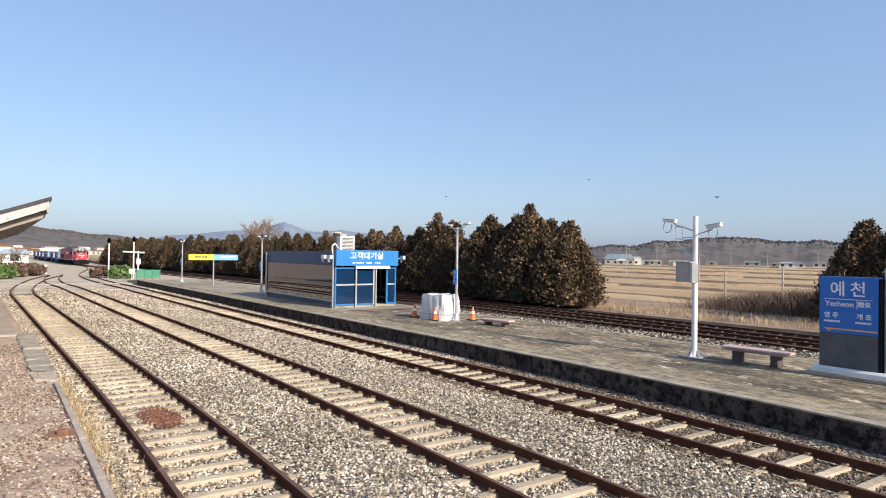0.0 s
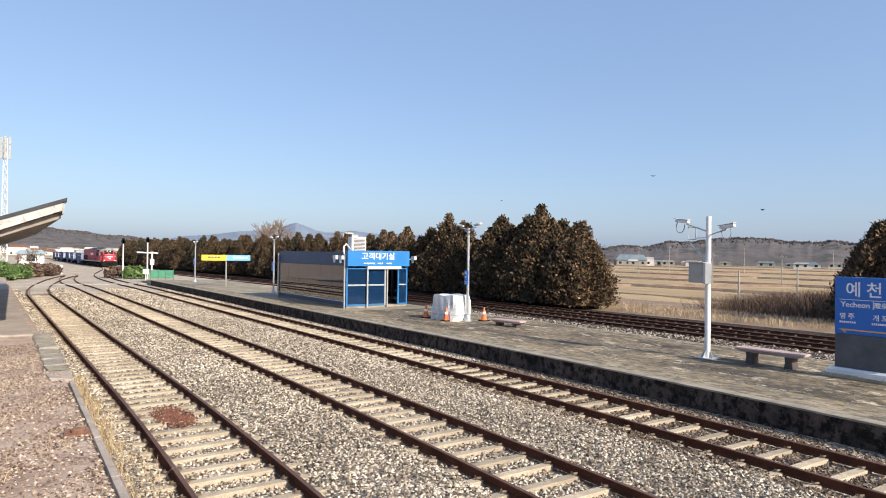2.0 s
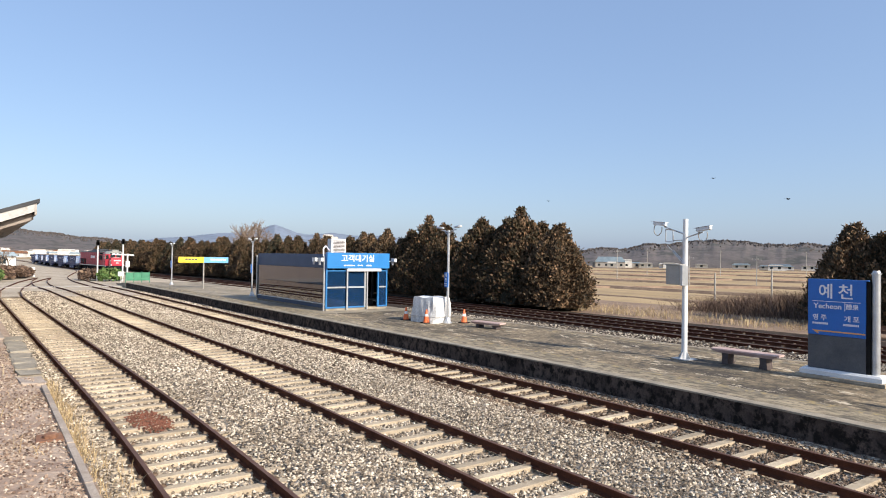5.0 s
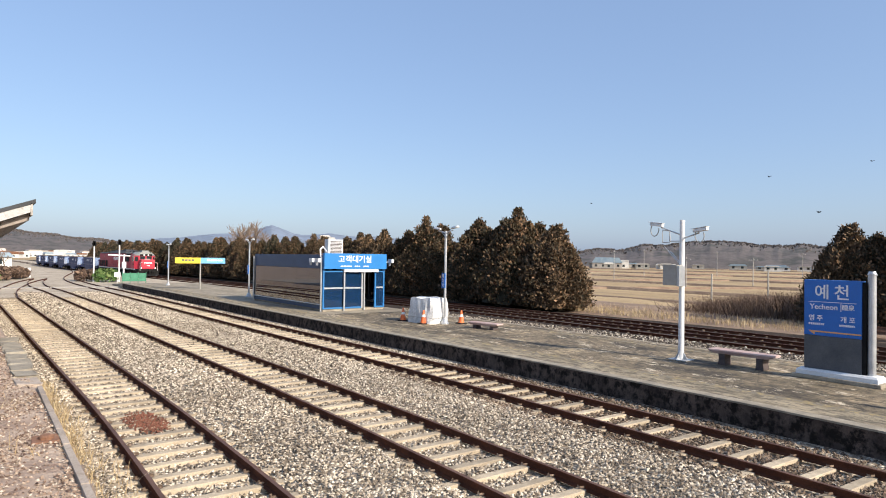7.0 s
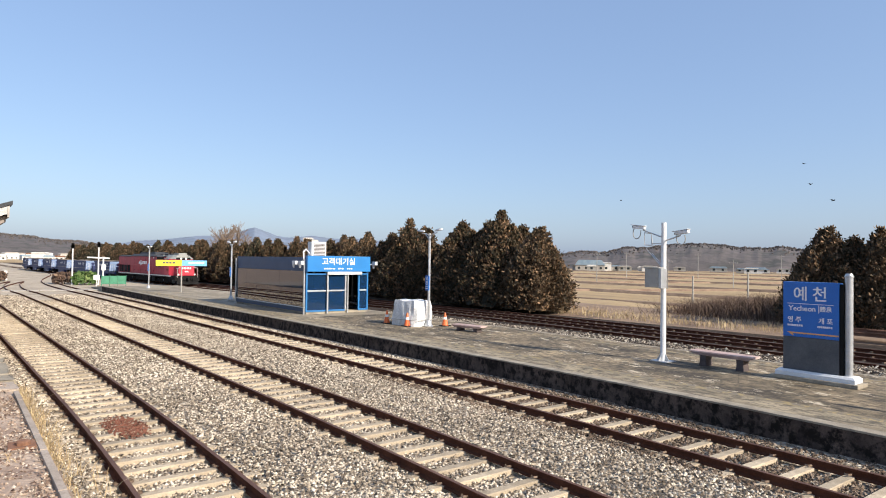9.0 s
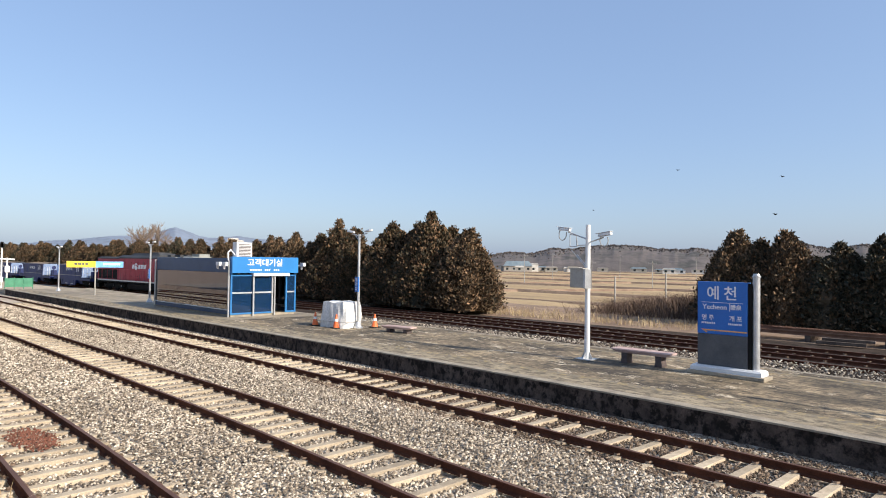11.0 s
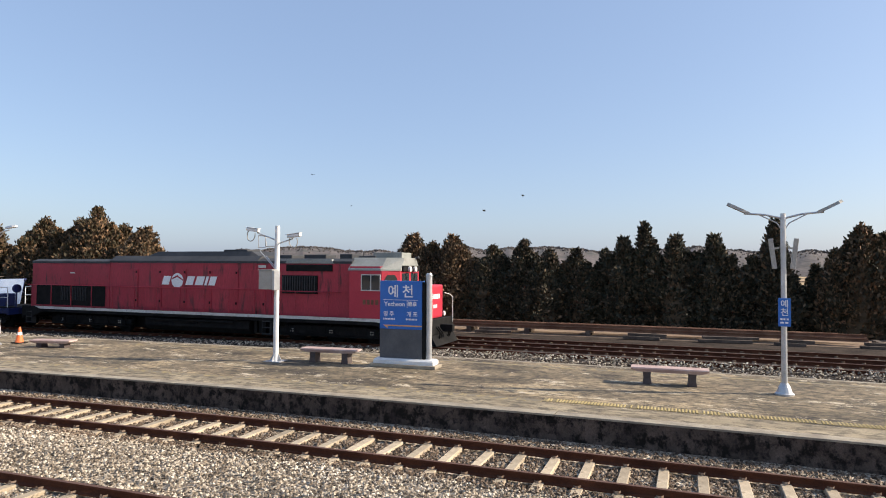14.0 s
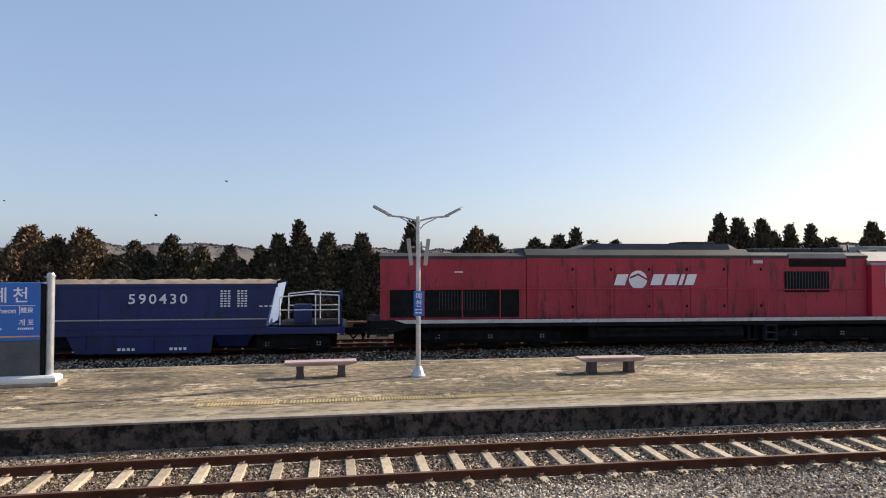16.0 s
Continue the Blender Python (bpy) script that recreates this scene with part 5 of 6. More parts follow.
    for s in (-1, 1):
        rod(bm, (-13.9, s * 1.34, 0.72), (-9, s * 1.34, 0.72), 0.05)
        rod(bm, (-13.5, s * 1.2, 0.66), (-11, s * 1.2, 0.66), 0.14, 0.14)
    part("air_reservoir", bm, "black", t)
    # added black box: keeps bright ground behind from showing through the underframe gaps
    bm = B()
    box(bm, R0 + 0.5, -0.9, -0.5, 0.5, 0.2, 0.858, 0.02)
    part("light_block_box", bm, "black", t, "black box added between the wheels to block light from behind")
    for c in (-17.7, -4.2):
        ax = [c - 1.9, c, c + 1.9]
        bogie(t, c, ax, 0.5, 2.6)
        for a in ax:
            WHEELS.append((wheelset(t, a, 0.5), a, 0.5))
    return t


WAGON_LEN = 12.55


def wagon(first=True):
    # local origin at the front coupling face, body towards -x
    t = thing("hopper_wagon", label="dark blue ribbed hopper wagon filled with pale ballast stone", category="freight wagon", group="hopper wagons of the train")
    f, b = -0.65, -WAGON_LEN + 0.65
    bm = B()
    for s in (-1, 1):
        box(bm, b, f, min(s * 1.25, s * 1.40), max(s * 1.25, s * 1.40), 0.78, 1.02, 0.01)
    box(bm, b, f, -0.3, 0.3, 0.78, 1.0)
    box(bm, b, b + 0.15, -1.4, 1.4, 0.72, 1.05)
    box(bm, f - 0.15, f, -1.4, 1.4, 0.72, 1.05)
    part("underframe", bm, "wagon", t)
    tf, tb, bf, bb = f - 2.3, b + 1.2, f - 2.6, b + 1.8
    for s in (-1, 1):
        bm = B()
        y0, y1 = min(s * 1.42, s * 1.37), max(s * 1.42, s * 1.37)
        prism(bm, [(tf, 2.46), (bf, 1.25), (bf - 0.08, 1.02), (bb + 0.08, 1.02), (bb, 1.25), (tb, 2.46)], y0, y1)
        part("side_sheet", bm, "wagon", t)
        bm = B()
        box(bm, tb - 0.05, tf + 0.05, min(s * 1.34, s * 1.46), max(s * 1.34, s * 1.46), 2.40, 2.52, 0.01)
        part("top_rail", bm, "wagon", t)
        for i in range(6):
            bm = B()
            x = tb + 0.7 + i * (tf - tb - 1.4) / 5
            prism(bm, [(x - 0.06, 1.02), (x + 0.06, 1.02), (x + 0.06, 2.4), (x - 0.06, 2.4)], min(s * 1.422, s * 1.438), max(s * 1.422, s * 1.438))
            part("rib", bm, "wagon", t)
        bm = B()
        box(bm, bb, bf, min(s * 1.422, s * 1.45), max(s * 1.422, s * 1.45), 1.30, 1.34)
        part("seam_bar", bm, "grey", t)
        bm = B()
        for col in (tf - 1.85, tf - 1.3):
            for row in range(7):
                bars(bm, col, col + 0.36, 2.27 - row * 0.085, 0.045, s * 1.43 if s < 0 else 1.434, 3, random.Random(row))
        bars(bm, tf - 0.1, tf - 0.6, 1.75, 0.04, s * 1.43 if s < 0 else 1.434, 3, random.Random(6))
        part("small_print", bm, "print", t)
        if s < 0:
            words("wagon_number", "590430", 0.46, Matrix.Translation((tf - 3.85, -1.445, 2.0)), "print", t, wide=1.1, gap=1.3)
    # front end sheet takes the paler blue that paints in the sun on it
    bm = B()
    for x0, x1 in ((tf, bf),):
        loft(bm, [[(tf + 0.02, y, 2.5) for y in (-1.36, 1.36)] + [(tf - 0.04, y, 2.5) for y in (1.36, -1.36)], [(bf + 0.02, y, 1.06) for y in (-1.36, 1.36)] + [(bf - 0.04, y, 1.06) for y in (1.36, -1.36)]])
    part("end_slope", bm, "wagon_end", t, "sloping end sheet, sunlight painted in as pale blue")
    bm = B()
    loft(bm, [[(tb + 0.04, y, 2.5) for y in (-1.36, 1.36)] + [(tb - 0.02, y, 2.5) for y in (1.36, -1.36)], [(bb + 0.04, y, 1.06) for y in (-1.36, 1.36)] + [(bb - 0.02, y, 1.06) for y in (1.36, -1.36)]])
    part("end_slope", bm, "wagon", t)
    # heaped load
    g = random.Random(12)
    bm = B()
    nx, ny = 40, 10
    grid = [[bm.verts.new((tb + 0.06 + (tf - tb - 0.12) * i / nx, -1.35 + 2.7 * j / ny, 2.42 + 0.20 * math.sin(math.pi * j / ny) ** 0.7 + g.uniform(-0.04, 0.05))) for j in range(ny + 1)] for i in range(nx + 1)]
    for i in range(nx):
        for j in range(ny):
            bm.faces.new((grid[i][j], grid[i + 1][j], grid[i + 1][j + 1], grid[i][j + 1]))
    part("load", bm, "stone", t, "pale heaped ballast load")
    # end platforms: rails, brake wheel, chutes
    for x0, d in ((f - 0.08, -1),):
        bm = B()
        box(bm, x0 - 2.2, x0, -1.35, 1.35, 1.052, 1.09)
        part("end_deck", bm, "black", t)
        for y in (-1.35, 1.35):
            bm = B()
            bent(bm, [(x0 - 0.1, y, 1.09), (x0 - 0.1, y, 2.1), (x0 - 1.1, y, 2.15), (x0 - 2.1, y, 2.05), (x0 - 2.1, y, 1.09)], 0.022)
            bent(bm, [(x0 - 0.1, y, 1.6), (x0 - 2.1, y, 1.6)], 0.018)
            bent(bm, [(x0 - 0.9, y, 1.09), (x0 - 0.9, y, 2.12)], 0.022)
            part("guard_rail", bm, "white", t, "white tube guard rail")
        bm = B()
        box(bm, x0 - 1.7, x0 - 1.1, -0.7, -0.1, 1.09, 1.75, 0.02)
        part("tool_box", bm, "wagon", t)
        bm = B()
        rod(bm, (x0 - 0.06, -0.9, 1.1), (x0 - 0.06, -0.9, 2.0), 0.05)
        rod(bm, (x0 - 0.1, -0.9, 2.05), (x0 + 0.02, -0.9, 2.05), 0.22, 0.22, 16)
        part("brake_gear", bm, "wagon", t)
    for s in (-1, 1):  # lower hopper side with door seams and a stencilled foot
        bm = B()
        prism(bm, [(tb + 0.9, 1.0), (bf - 1.75, 1.0), (bf - 1.85, 0.2), (tb + 1.3, 0.2)], min(s * 1.30, s * 1.36), max(s * 1.30, s * 1.36))
        k = part("lower_side", bm, "wagon", t)
        bm = B()
        for x in (tb + 2.6, bf - 3.2):
            bars(bm, x, x + 0.6, 0.34, 0.09, s * 1.366 if s < 0 else 1.37, 4, random.Random(5))
        part("small_print", bm, "print", k)
        bm = B()
        for x in (tb + 1.6, (tb + bf) / 2, bf - 2.3):
            box(bm, x - 0.03, x + 0.03, min(s * 1.362, s * 1.40), max(s * 1.362, s * 1.40), 0.36, 0.98)
        part("door_rib", bm, "wagon", k)
    for x in (bb + 1.2, (bb + bf) / 2, bf - 1.2):
        bm = B()
        loft(bm, [[(x + sx * u, sy * v, z) for sx, sy in ((-1, -1), (1, -1), (1, 1), (-1, 1))] for u, v, z in ((0.8, 1.2, 1.02), (0.45, 0.95, 0.35))])
        part("chute", bm, "wagon", t, "dark discharge chute")
    # added black box, closes the bright gaps under the wagon
    bm = B()
    box(bm, b + 0.3, f - 0.3, -0.45, 0.45, 0.22, 0.778, 0.02)
    part("light_block_box", bm, "black", t)
    for c in (f - 1.75, b + 1.75):
        ax = [c - 0.87, c + 0.87]
        bogie(t, c, ax, 0.43, 1.25)
        for a in ax:
            WHEELS.append((wheelset(t, a, 0.43), a, 0.43))
    bm = B()
    box(bm, f, f + 0.62, -0.12, 0.12, 0.62, 0.86, 0.03)
    part("coupler", bm, "black", t)
    bm = B()
    box(bm, b - 0.62, b, -0.12, 0.12, 0.62, 0.86, 0.03)
    part("coupler", bm, "black", t)
    bm = B()
    bent(bm, [(f, 0.4, 0.8), (f + 0.3, 0.35, 0.4), (f + 0.6, 0.4, 0.7)], 0.03)
    part("brake_hose", bm, "black", t)
    return t


loco = locomotive()
wagons = []
for k in range(6):
    wagons.append(wagon())


# ---- trees ----
def conifer_mesh(h, r, seed, sprays, plumes, base=0.03, sharp=1.6):
    """Fine scale-leaf sprays on a bundle of upright plumes of uneven height, ragged at the edge, with gaps."""
    g = np.random.default_rng(seed)
    tops = []
    for k in range(plumes):
        q = (k / plumes) ** 0.6 * 0.62
        a = k * 2.4 + g.uniform(-0.4, 0.4)
        tops.append((r * q * math.cos(a), r * q * math.sin(a), h * (1.0 - 0.75 * q ** 1.3) * g.uniform(0.88, 1.0), r * (0.84 - 0.62 * q) * g.uniform(0.85, 1.1)))
    tops = np.array(tops)
    pick = g.integers(0, plumes, sprays)
    lx, ly, lh, lr = tops[pick].T
    u = g.random(sprays) ** 0.9
    z = base * h + u * (lh - base * h)
    a = g.uniform(0, 6.283, sprays)
    rr = lr * np.clip(1.02 - u ** sharp, 0, 1) * (0.75 + 0.25 * np.minimum(1, u * 5)) + 0.03
    k = np.where(g.random(sprays) < 0.8, g.uniform(0.75, 1.08, sprays), g.uniform(0.3, 0.8, sprays))
    k *= 1 + 0.16 * np.sin(a * 3 + u * 17 + lx * 9) + 0.12 * np.sin(a * 7 - u * 31 + ly * 5)
    p = np.stack([lx + rr * k * np.cos(a), ly + rr * k * np.sin(a), z], -1)
    o = np.stack([np.cos(a), np.sin(a), 0.8 + 1.2 * u], -1)
    o /= np.linalg.norm(o, axis=1)[:, None]
    n = 5
    P = np.repeat(p, n, 0) + g.normal(0, 0.07, (sprays * n, 3))
    O = np.repeat(o, n, 0) + g.normal(0, 0.5, (sprays * n, 3))
    O /= np.linalg.norm(O, axis=1)[:, None]
    side = np.cross(O, g.normal(0, 1, O.shape))
    side /= np.linalg.norm(side, axis=1)[:, None]
    s = g.uniform(0.07, 0.19, (len(P), 1)) * (h / 5.5) ** 0.5
    w = s * g.uniform(0.24, 0.42, (len(P), 1))
    v = np.stack([P - O * s * 0.35, P + O * s * 0.25 + side * w, P + O * s, P + O * s * 0.25 - side * w], 1).reshape(-1, 3)
    f = 4 * np.arange(len(P))[:, None] + np.array([[0, 1, 2, 3]])
    # closed cones added inside each plume to block sunlight through the sprays
    shade_core, quads, sides, steps = [], [], 8, 7
    for lx, ly, lh, lr in tops:
        first = len(v) + len(shade_core)
        for m in range(steps):
            u = m / (steps - 1) * 0.93
            q = 0.66 * lr * max(0.02, 1.0 - u ** sharp)
            for n in range(sides):
                a = n * 2 * math.pi / sides + m * 0.3
                k = q * g.uniform(0.75, 1.15)
                shade_core.append((lx + k * math.cos(a), ly + k * math.sin(a), base * h + u * (lh - base * h)))
        for m in range(steps - 1):
            for n in range(sides):
                c = first + m * sides
                quads.append((c + n, c + (n + 1) % sides, c + sides + (n + 1) % sides, c + sides + n))
    return np.concatenate([v, np.array(shade_core)]), np.concatenate([f, np.array(quads)])


def bark_mesh(h, r, seed):
    g = random.Random(seed)
    bm = B()
    rod(bm, (0, 0, -0.2), (0.05, 0, h * 0.45), 0.14, 0.09, 9)
    rod(bm, (0.05, 0, h * 0.45), (0, 0.05, h * 0.85), 0.09, 0.02, 7)
    for k in range(14):
        z = h * g.uniform(0.06, 0.6)
        a = g.uniform(0, 6.28)
        q = r * 0.55 * (1 - z / h)
        rod(bm, (0, 0, z), (q * math.cos(a), q * math.sin(a), z + h * g.uniform(0.06, 0.14)), 0.035, 0.008, 5)
    return bm


def make_conifer(h, r, seed, sprays, plumes, material, label, sharp=1.6):
    t = thing("conifer_tree", label=label, category="tree", group="conifers beside the railway")
    part("trunk", bark_mesh(h, r, seed), "bark", t)
    v, f = conifer_mesh(h, r, seed, sprays, plumes, sharp=sharp)
    soup("crown", v, f, material, t)
    return t


HIGH = (6.2, 6.0, 5.4, 5.2, 5.8, 6.0)
KINDS = [make_conifer(6.2, 2.6, 1, 9500, 13, "conifer", "broad bronze-tinged conifer with an uneven bushy crown", 1.7),
         make_conifer(6.0, 2.3, 2, 8500, 11, "conifer", "bronze-green conifer with several pointed tips", 1.5),
         make_conifer(5.4, 1.7, 3, 6000, 7, "conifer_green", "dark green pointed conifer in a dense row", 1.15),
         make_conifer(5.2, 1.9, 4, 6200, 9, "conifer_green", "dark green bushy conifer in a dense row", 1.3),
         make_conifer(5.8, 1.5, 5, 5200, 5, "conifer_green", "slim dark conifer with a ragged tip", 1.0),
         make_conifer(6.0, 2.2, 6, 8500, 12, "conifer_tan", "bronze-tan conifer with a rounded bushy crown", 1.9)]
used = set()


def plant(kind, x, y, z, s, sz=1.0):
    m = pose(x, y, z, 0, 0, (x * 77 + y * 31) % 360)
    ob = KINDS[kind]
    if kind in used:
        ob = copy_thing(ob, m)
    used.add(kind)
    ob.matrix_basis = m @ Matrix.Diagonal((s, s, s * sz, 1))
    return ob


r = random.Random(21)
# the tall clump beside the open field: place along and across the line, kind, height of the tip, girth
for x, y, k, top, w in ((-31.6, 29.7, 5, 6.0, 0.95), (-35.2, 29.6, 0, 7.0, 1.0), (-37.4, 30.2, 1, 6.9, 0.95), (-39.7, 29.5, 1, 6.95, 1.05), (-36.0, 32.4, 1, 6.6, 1.0), (-41.8, 31.0, 0, 6.0, 1.0),
                        (-45.4, 29.6, 1, 6.7, 0.95), (-47.8, 29.6, 0, 7.0, 0.95), (-50.6, 29.4, 1, 6.3, 0.9), (-53.6, 28.4, 5, 6.3, 0.85)):
    plant(k, x, y, 0.0, w * 1.22, top / HIGH[k] / w / 1.22)
x = -56.0
while x > -175:
    k = r.choice((0, 1, 1, 5, 3))
    w = r.uniform(1.0, 1.2)
    plant(k, x, line_e(x) + 5.6 + r.uniform(-0.6, 0.8), 0.0, w, r.uniform(5.5, 6.4) / HIGH[k] / w)
    x -= r.uniform(2.0, 2.7)
# the eastern row: tips along the line
ROW = ((-16.2, 5.7, 5), (-14.7, 5.3, 1), (-13.3, 5.6, 5), (-10.9, 4.9, 3), (-9.0, 5.4, 2), (-7.4, 4.6, 3), (-5.9, 4.8, 2), (-3.3, 5.5, 2), (-2.2, 5.9, 4), (-0.6, 5.6, 2), (1.3, 5.6, 2),
       (4.1, 5.95, 4), (7.9, 6.0, 1), (9.0, 5.4, 3), (11.6, 5.2, 3), (13.0, 5.6, 2), (14.0, 5.6, 4), (15.3, 5.3, 2), (16.7, 5.25, 2), (23.5, 6.6, 4), (24.8, 6.85, 2), (26.6, 6.6, 3),
       (28.6, 6.0, 4), (29.9, 6.0, 4), (31.7, 5.6, 2), (34.4, 6.7, 2))
for x, top, k in ROW:
    w = 1.2 if k not in (1, 5) else 1.0
    plant(k, x, 36.2 + r.uniform(-0.3, 0.3), 0.0, w, top / HIGH[k] / w)
x = -15.6  # lower ones between and behind
while x < 62:
    k = r.choice((2, 3, 4, 3))
    plant(k, x, 37.2 + r.uniform(-0.4, 0.6), 0.0, r.uniform(0.95, 1.15), (r.uniform(3.3, 4.3) if x < 36 else r.uniform(4.6, 6.0)) / HIGH[k])
    x += r.uniform(1.3, 1.8)


def bare_tree(at, h, seed):
    g = random.Random(seed)
    t = thing("bare_tree", at, 0, "bare grey-brown winter tree with a fine twig crown", "tree", "bare trees")
    bm, tw = B(), B()

    def grow(p, d, l, rr, n):
        q = p + d * l
        rod(bm if n > 2 else tw, p, q, rr, rr * 0.65, 6 if n > 2 else 4)
        if n == 0:
            return
        for k in range(3 if n > 1 else 4):
            e = (d + Vector((g.gauss(0, 0.45), g.gauss(0, 0.45), g.gauss(0.12, 0.25)))).normalized()
            grow(p + d * l * g.uniform(0.6, 1.0), e, l * g.uniform(0.6, 0.82), rr * 0.6, n - 1)
    grow(Vector((0, 0, -0.3)), Vector((0, 0, 1)), h * 0.27, h * 0.022, 5)
    part("trunk", bm, "bark", t)
    part("twigs", tw, "twig", t)["kind"] = "stuff"


for x, y, h, sd in ((-108, 29, 14.0, 3), (-113, 32, 13.5, 4), (-103, 30.5, 12.5, 5), (-119, 31, 11, 7), (-118, -3.0, 6.0, 6), (-124, -6, 5.0, 9)):
    bare_tree((x, y, -0.3), h, sd)


# ---- fields and far things ----
g = np.random.default_rng(31)
n = 26000
xx = g.uniform(-27, -11, n)
yy = 41 + g.normal(0, 2.4, n) + 0.15 * (xx + 20)
blades("reed_thicket", "reed", [(a, b, -0.35 - 0.9 * max(0.0, (-19.5 - a) / 7.5)) for a, b in zip(xx, yy)], 32, 0.9, 2.3, 0.42, 0.016, "brown thicket of dry reeds at the field edge", "reeds")
n = 5000
xx = g.uniform(-60, -15, n)
yy = 31.2 + np.abs(g.normal(0, 2.2, n)) + np.array([bend(a) for a in xx])
blades("verge_grass", "straw", [(a, b, 0.0) for a, b in zip(xx, yy)], 33, 0.15, 0.5, 0.5, 0.012, "dry grass along the earth verge")
# banks between the paddies
for k, (y, z) in enumerate(((60, -1.2), (78, -1.2), (104, -1.2), (140, -1.2), (190, -1.2), (260, -1.2), (340, -1.2))):
    bm = B()
    loft(bm, [[(x, y + d + 4 * math.sin(x * 0.01 + k), z + h) for d, h in ((-1.2, -0.2), (-0.4, 0.35), (0.4, 0.35), (1.2, -0.2))] for x in range(-420, 420, 20)])
    tagged(part("paddy_bank", bm, "earth"), "low earth bank between dry paddy fields", "field bank", "field banks", "structure")
for k, x in enumerate((-95, -150, -40, -210, -280)):
    bm = B()
    loft(bm, [[(x * 0.76 + 0.35 * (y - 76) + d, y, -1.2 + h) for d, h in ((-0.9, -0.2), (-0.3, 0.3), (0.3, 0.3), (0.9, -0.2))] for y in range(76, 340, 24)])
    tagged(part("paddy_bank", bm, "earth"), "low earth bank between dry paddy fields", "field bank", "field banks", "structure")


def utility_pole(x, y, h):
    t = thing("utility_pole", (x, y, -1.25), 0, "thin grey concrete utility pole in the field", "utility pole", "utility poles")
    bm = B()
    rod(bm, (0, 0, -0.2), (0, 0, h), 0.09, 0.06, 10)
    part("pole", bm, "grey", t)
    if h < 5:
        return
    bm = B()
    box(bm, -0.9, 0.9, -0.05, 0.05, h - 0.6, h - 0.5)
    for s in (-0.8, -0.3, 0.3, 0.8):
        rod(bm, (s, 0, h - 0.5), (s, 0, h - 0.3), 0.05, 0.04, 8)
    part("crossarm", bm, "grey", t)


for a, d, h in ((-33.6, 58, 3.6), (-29.4, 62, 4.0), (-35.6, 120, 5.5), (-30.5, 130, 5.5), (-41.5, 150, 7), (-44.8, 160, 7), (-39, 190, 8), (-33.2, 210, 8), (-27, 230, 8)):
    utility_pole(d * math.sin(radians(a)), d * math.cos(radians(a)), h)


def house(x, y, w, d, h, turn, wall, roof, rise, label):
    t = thing("house", (x, y, -1.2), turn, label, "building", "far buildings")
    bm = B()
    box(bm, -w / 2, w / 2, -d / 2, d / 2, -0.5, h)
    part("wall", bm, wall, t)
    bm = B()
    prism(bm, [(-w / 2 - 0.4, h + 0.01), (w / 2 + 0.4, h + 0.01), (w / 2 - w * 0.1, h + rise), (-w / 2 + w * 0.1, h + rise)], -d / 2 - 0.4, d / 2 + 0.4)
    part("roof", bm, roof, t)
    n = max(1, int(w / 3.5))
    for i in range(n):
        for z in range(max(1, int(h / 3))):
            bm = B()
            c = -w / 2 + (i + 0.5) * w / n
            box(bm, c - 0.7, c + 0.7, -d / 2 - 0.06, -d / 2 + 0.02, 0.9 + z * 2.9, 2.2 + z * 2.9)
            part("window", bm, "window", t)
    return t


r = random.Random(17)
HOUSES = [(-42.1, 395, 17, 12, 3.2, "old_wood", "house_roof", 3.2, "pale warehouse with an arched blue-grey roof"), (-40.7, 400, 6, 9, 4.6, "plaster", "plaster", 0.4, "small white flat-roofed house"),
          (-24.0, 420, 16, 10, 6, "plaster", "plaster", 0.6, "white farmhouse at the foot of the hill"), (-22.6, 430, 9, 9, 5, "plaster", "house_roof", 1.5, "white farmhouse at the foot of the hill"),
          (-67.3, 520, 8, 9, 20.5, "plaster", "plaster", 1.0, "pale high apartment block far off"), (-66.8, 540, 7, 8, 19.5, "plaster", "plaster", 1.0, "pale high apartment block far off")]
for a, d, w, dd, h, wall, roof, rise, label in HOUSES:
    house(d * math.sin(radians(a)), d * math.cos(radians(a)), w, dd, h, -a, wall, roof, rise, label)
for i in range(34):
    a, d = -97.5 + i * 0.36 + r.uniform(-0.3, 0.3), r.uniform(520, 850)
    house(d * math.sin(radians(a)), d * math.cos(radians(a)), r.uniform(6, 12), r.uniform(6, 10), r.choice((3.0, 3.2, 5.4, 5.8)), -a + r.uniform(-20, 20), "plaster", r.choice(("house_roof", "plaster", "old_wood", "rust")),
          r.uniform(0.8, 2.2), "small town house in the valley")
for i in range(22):
    a, d = r.uniform(-45, -20), r.uniform(380, 430)
    house(d * math.sin(radians(a)), d * math.cos(radians(a)), r.uniform(5, 12), r.uniform(5, 8), r.uniform(1.8, 2.8), -a, r.choice(("plaster", "grey", "old_wood")), r.choice(("house_roof", "plaster", "grey")), r.uniform(0.5, 1.2), "low farm building beyond the fields")


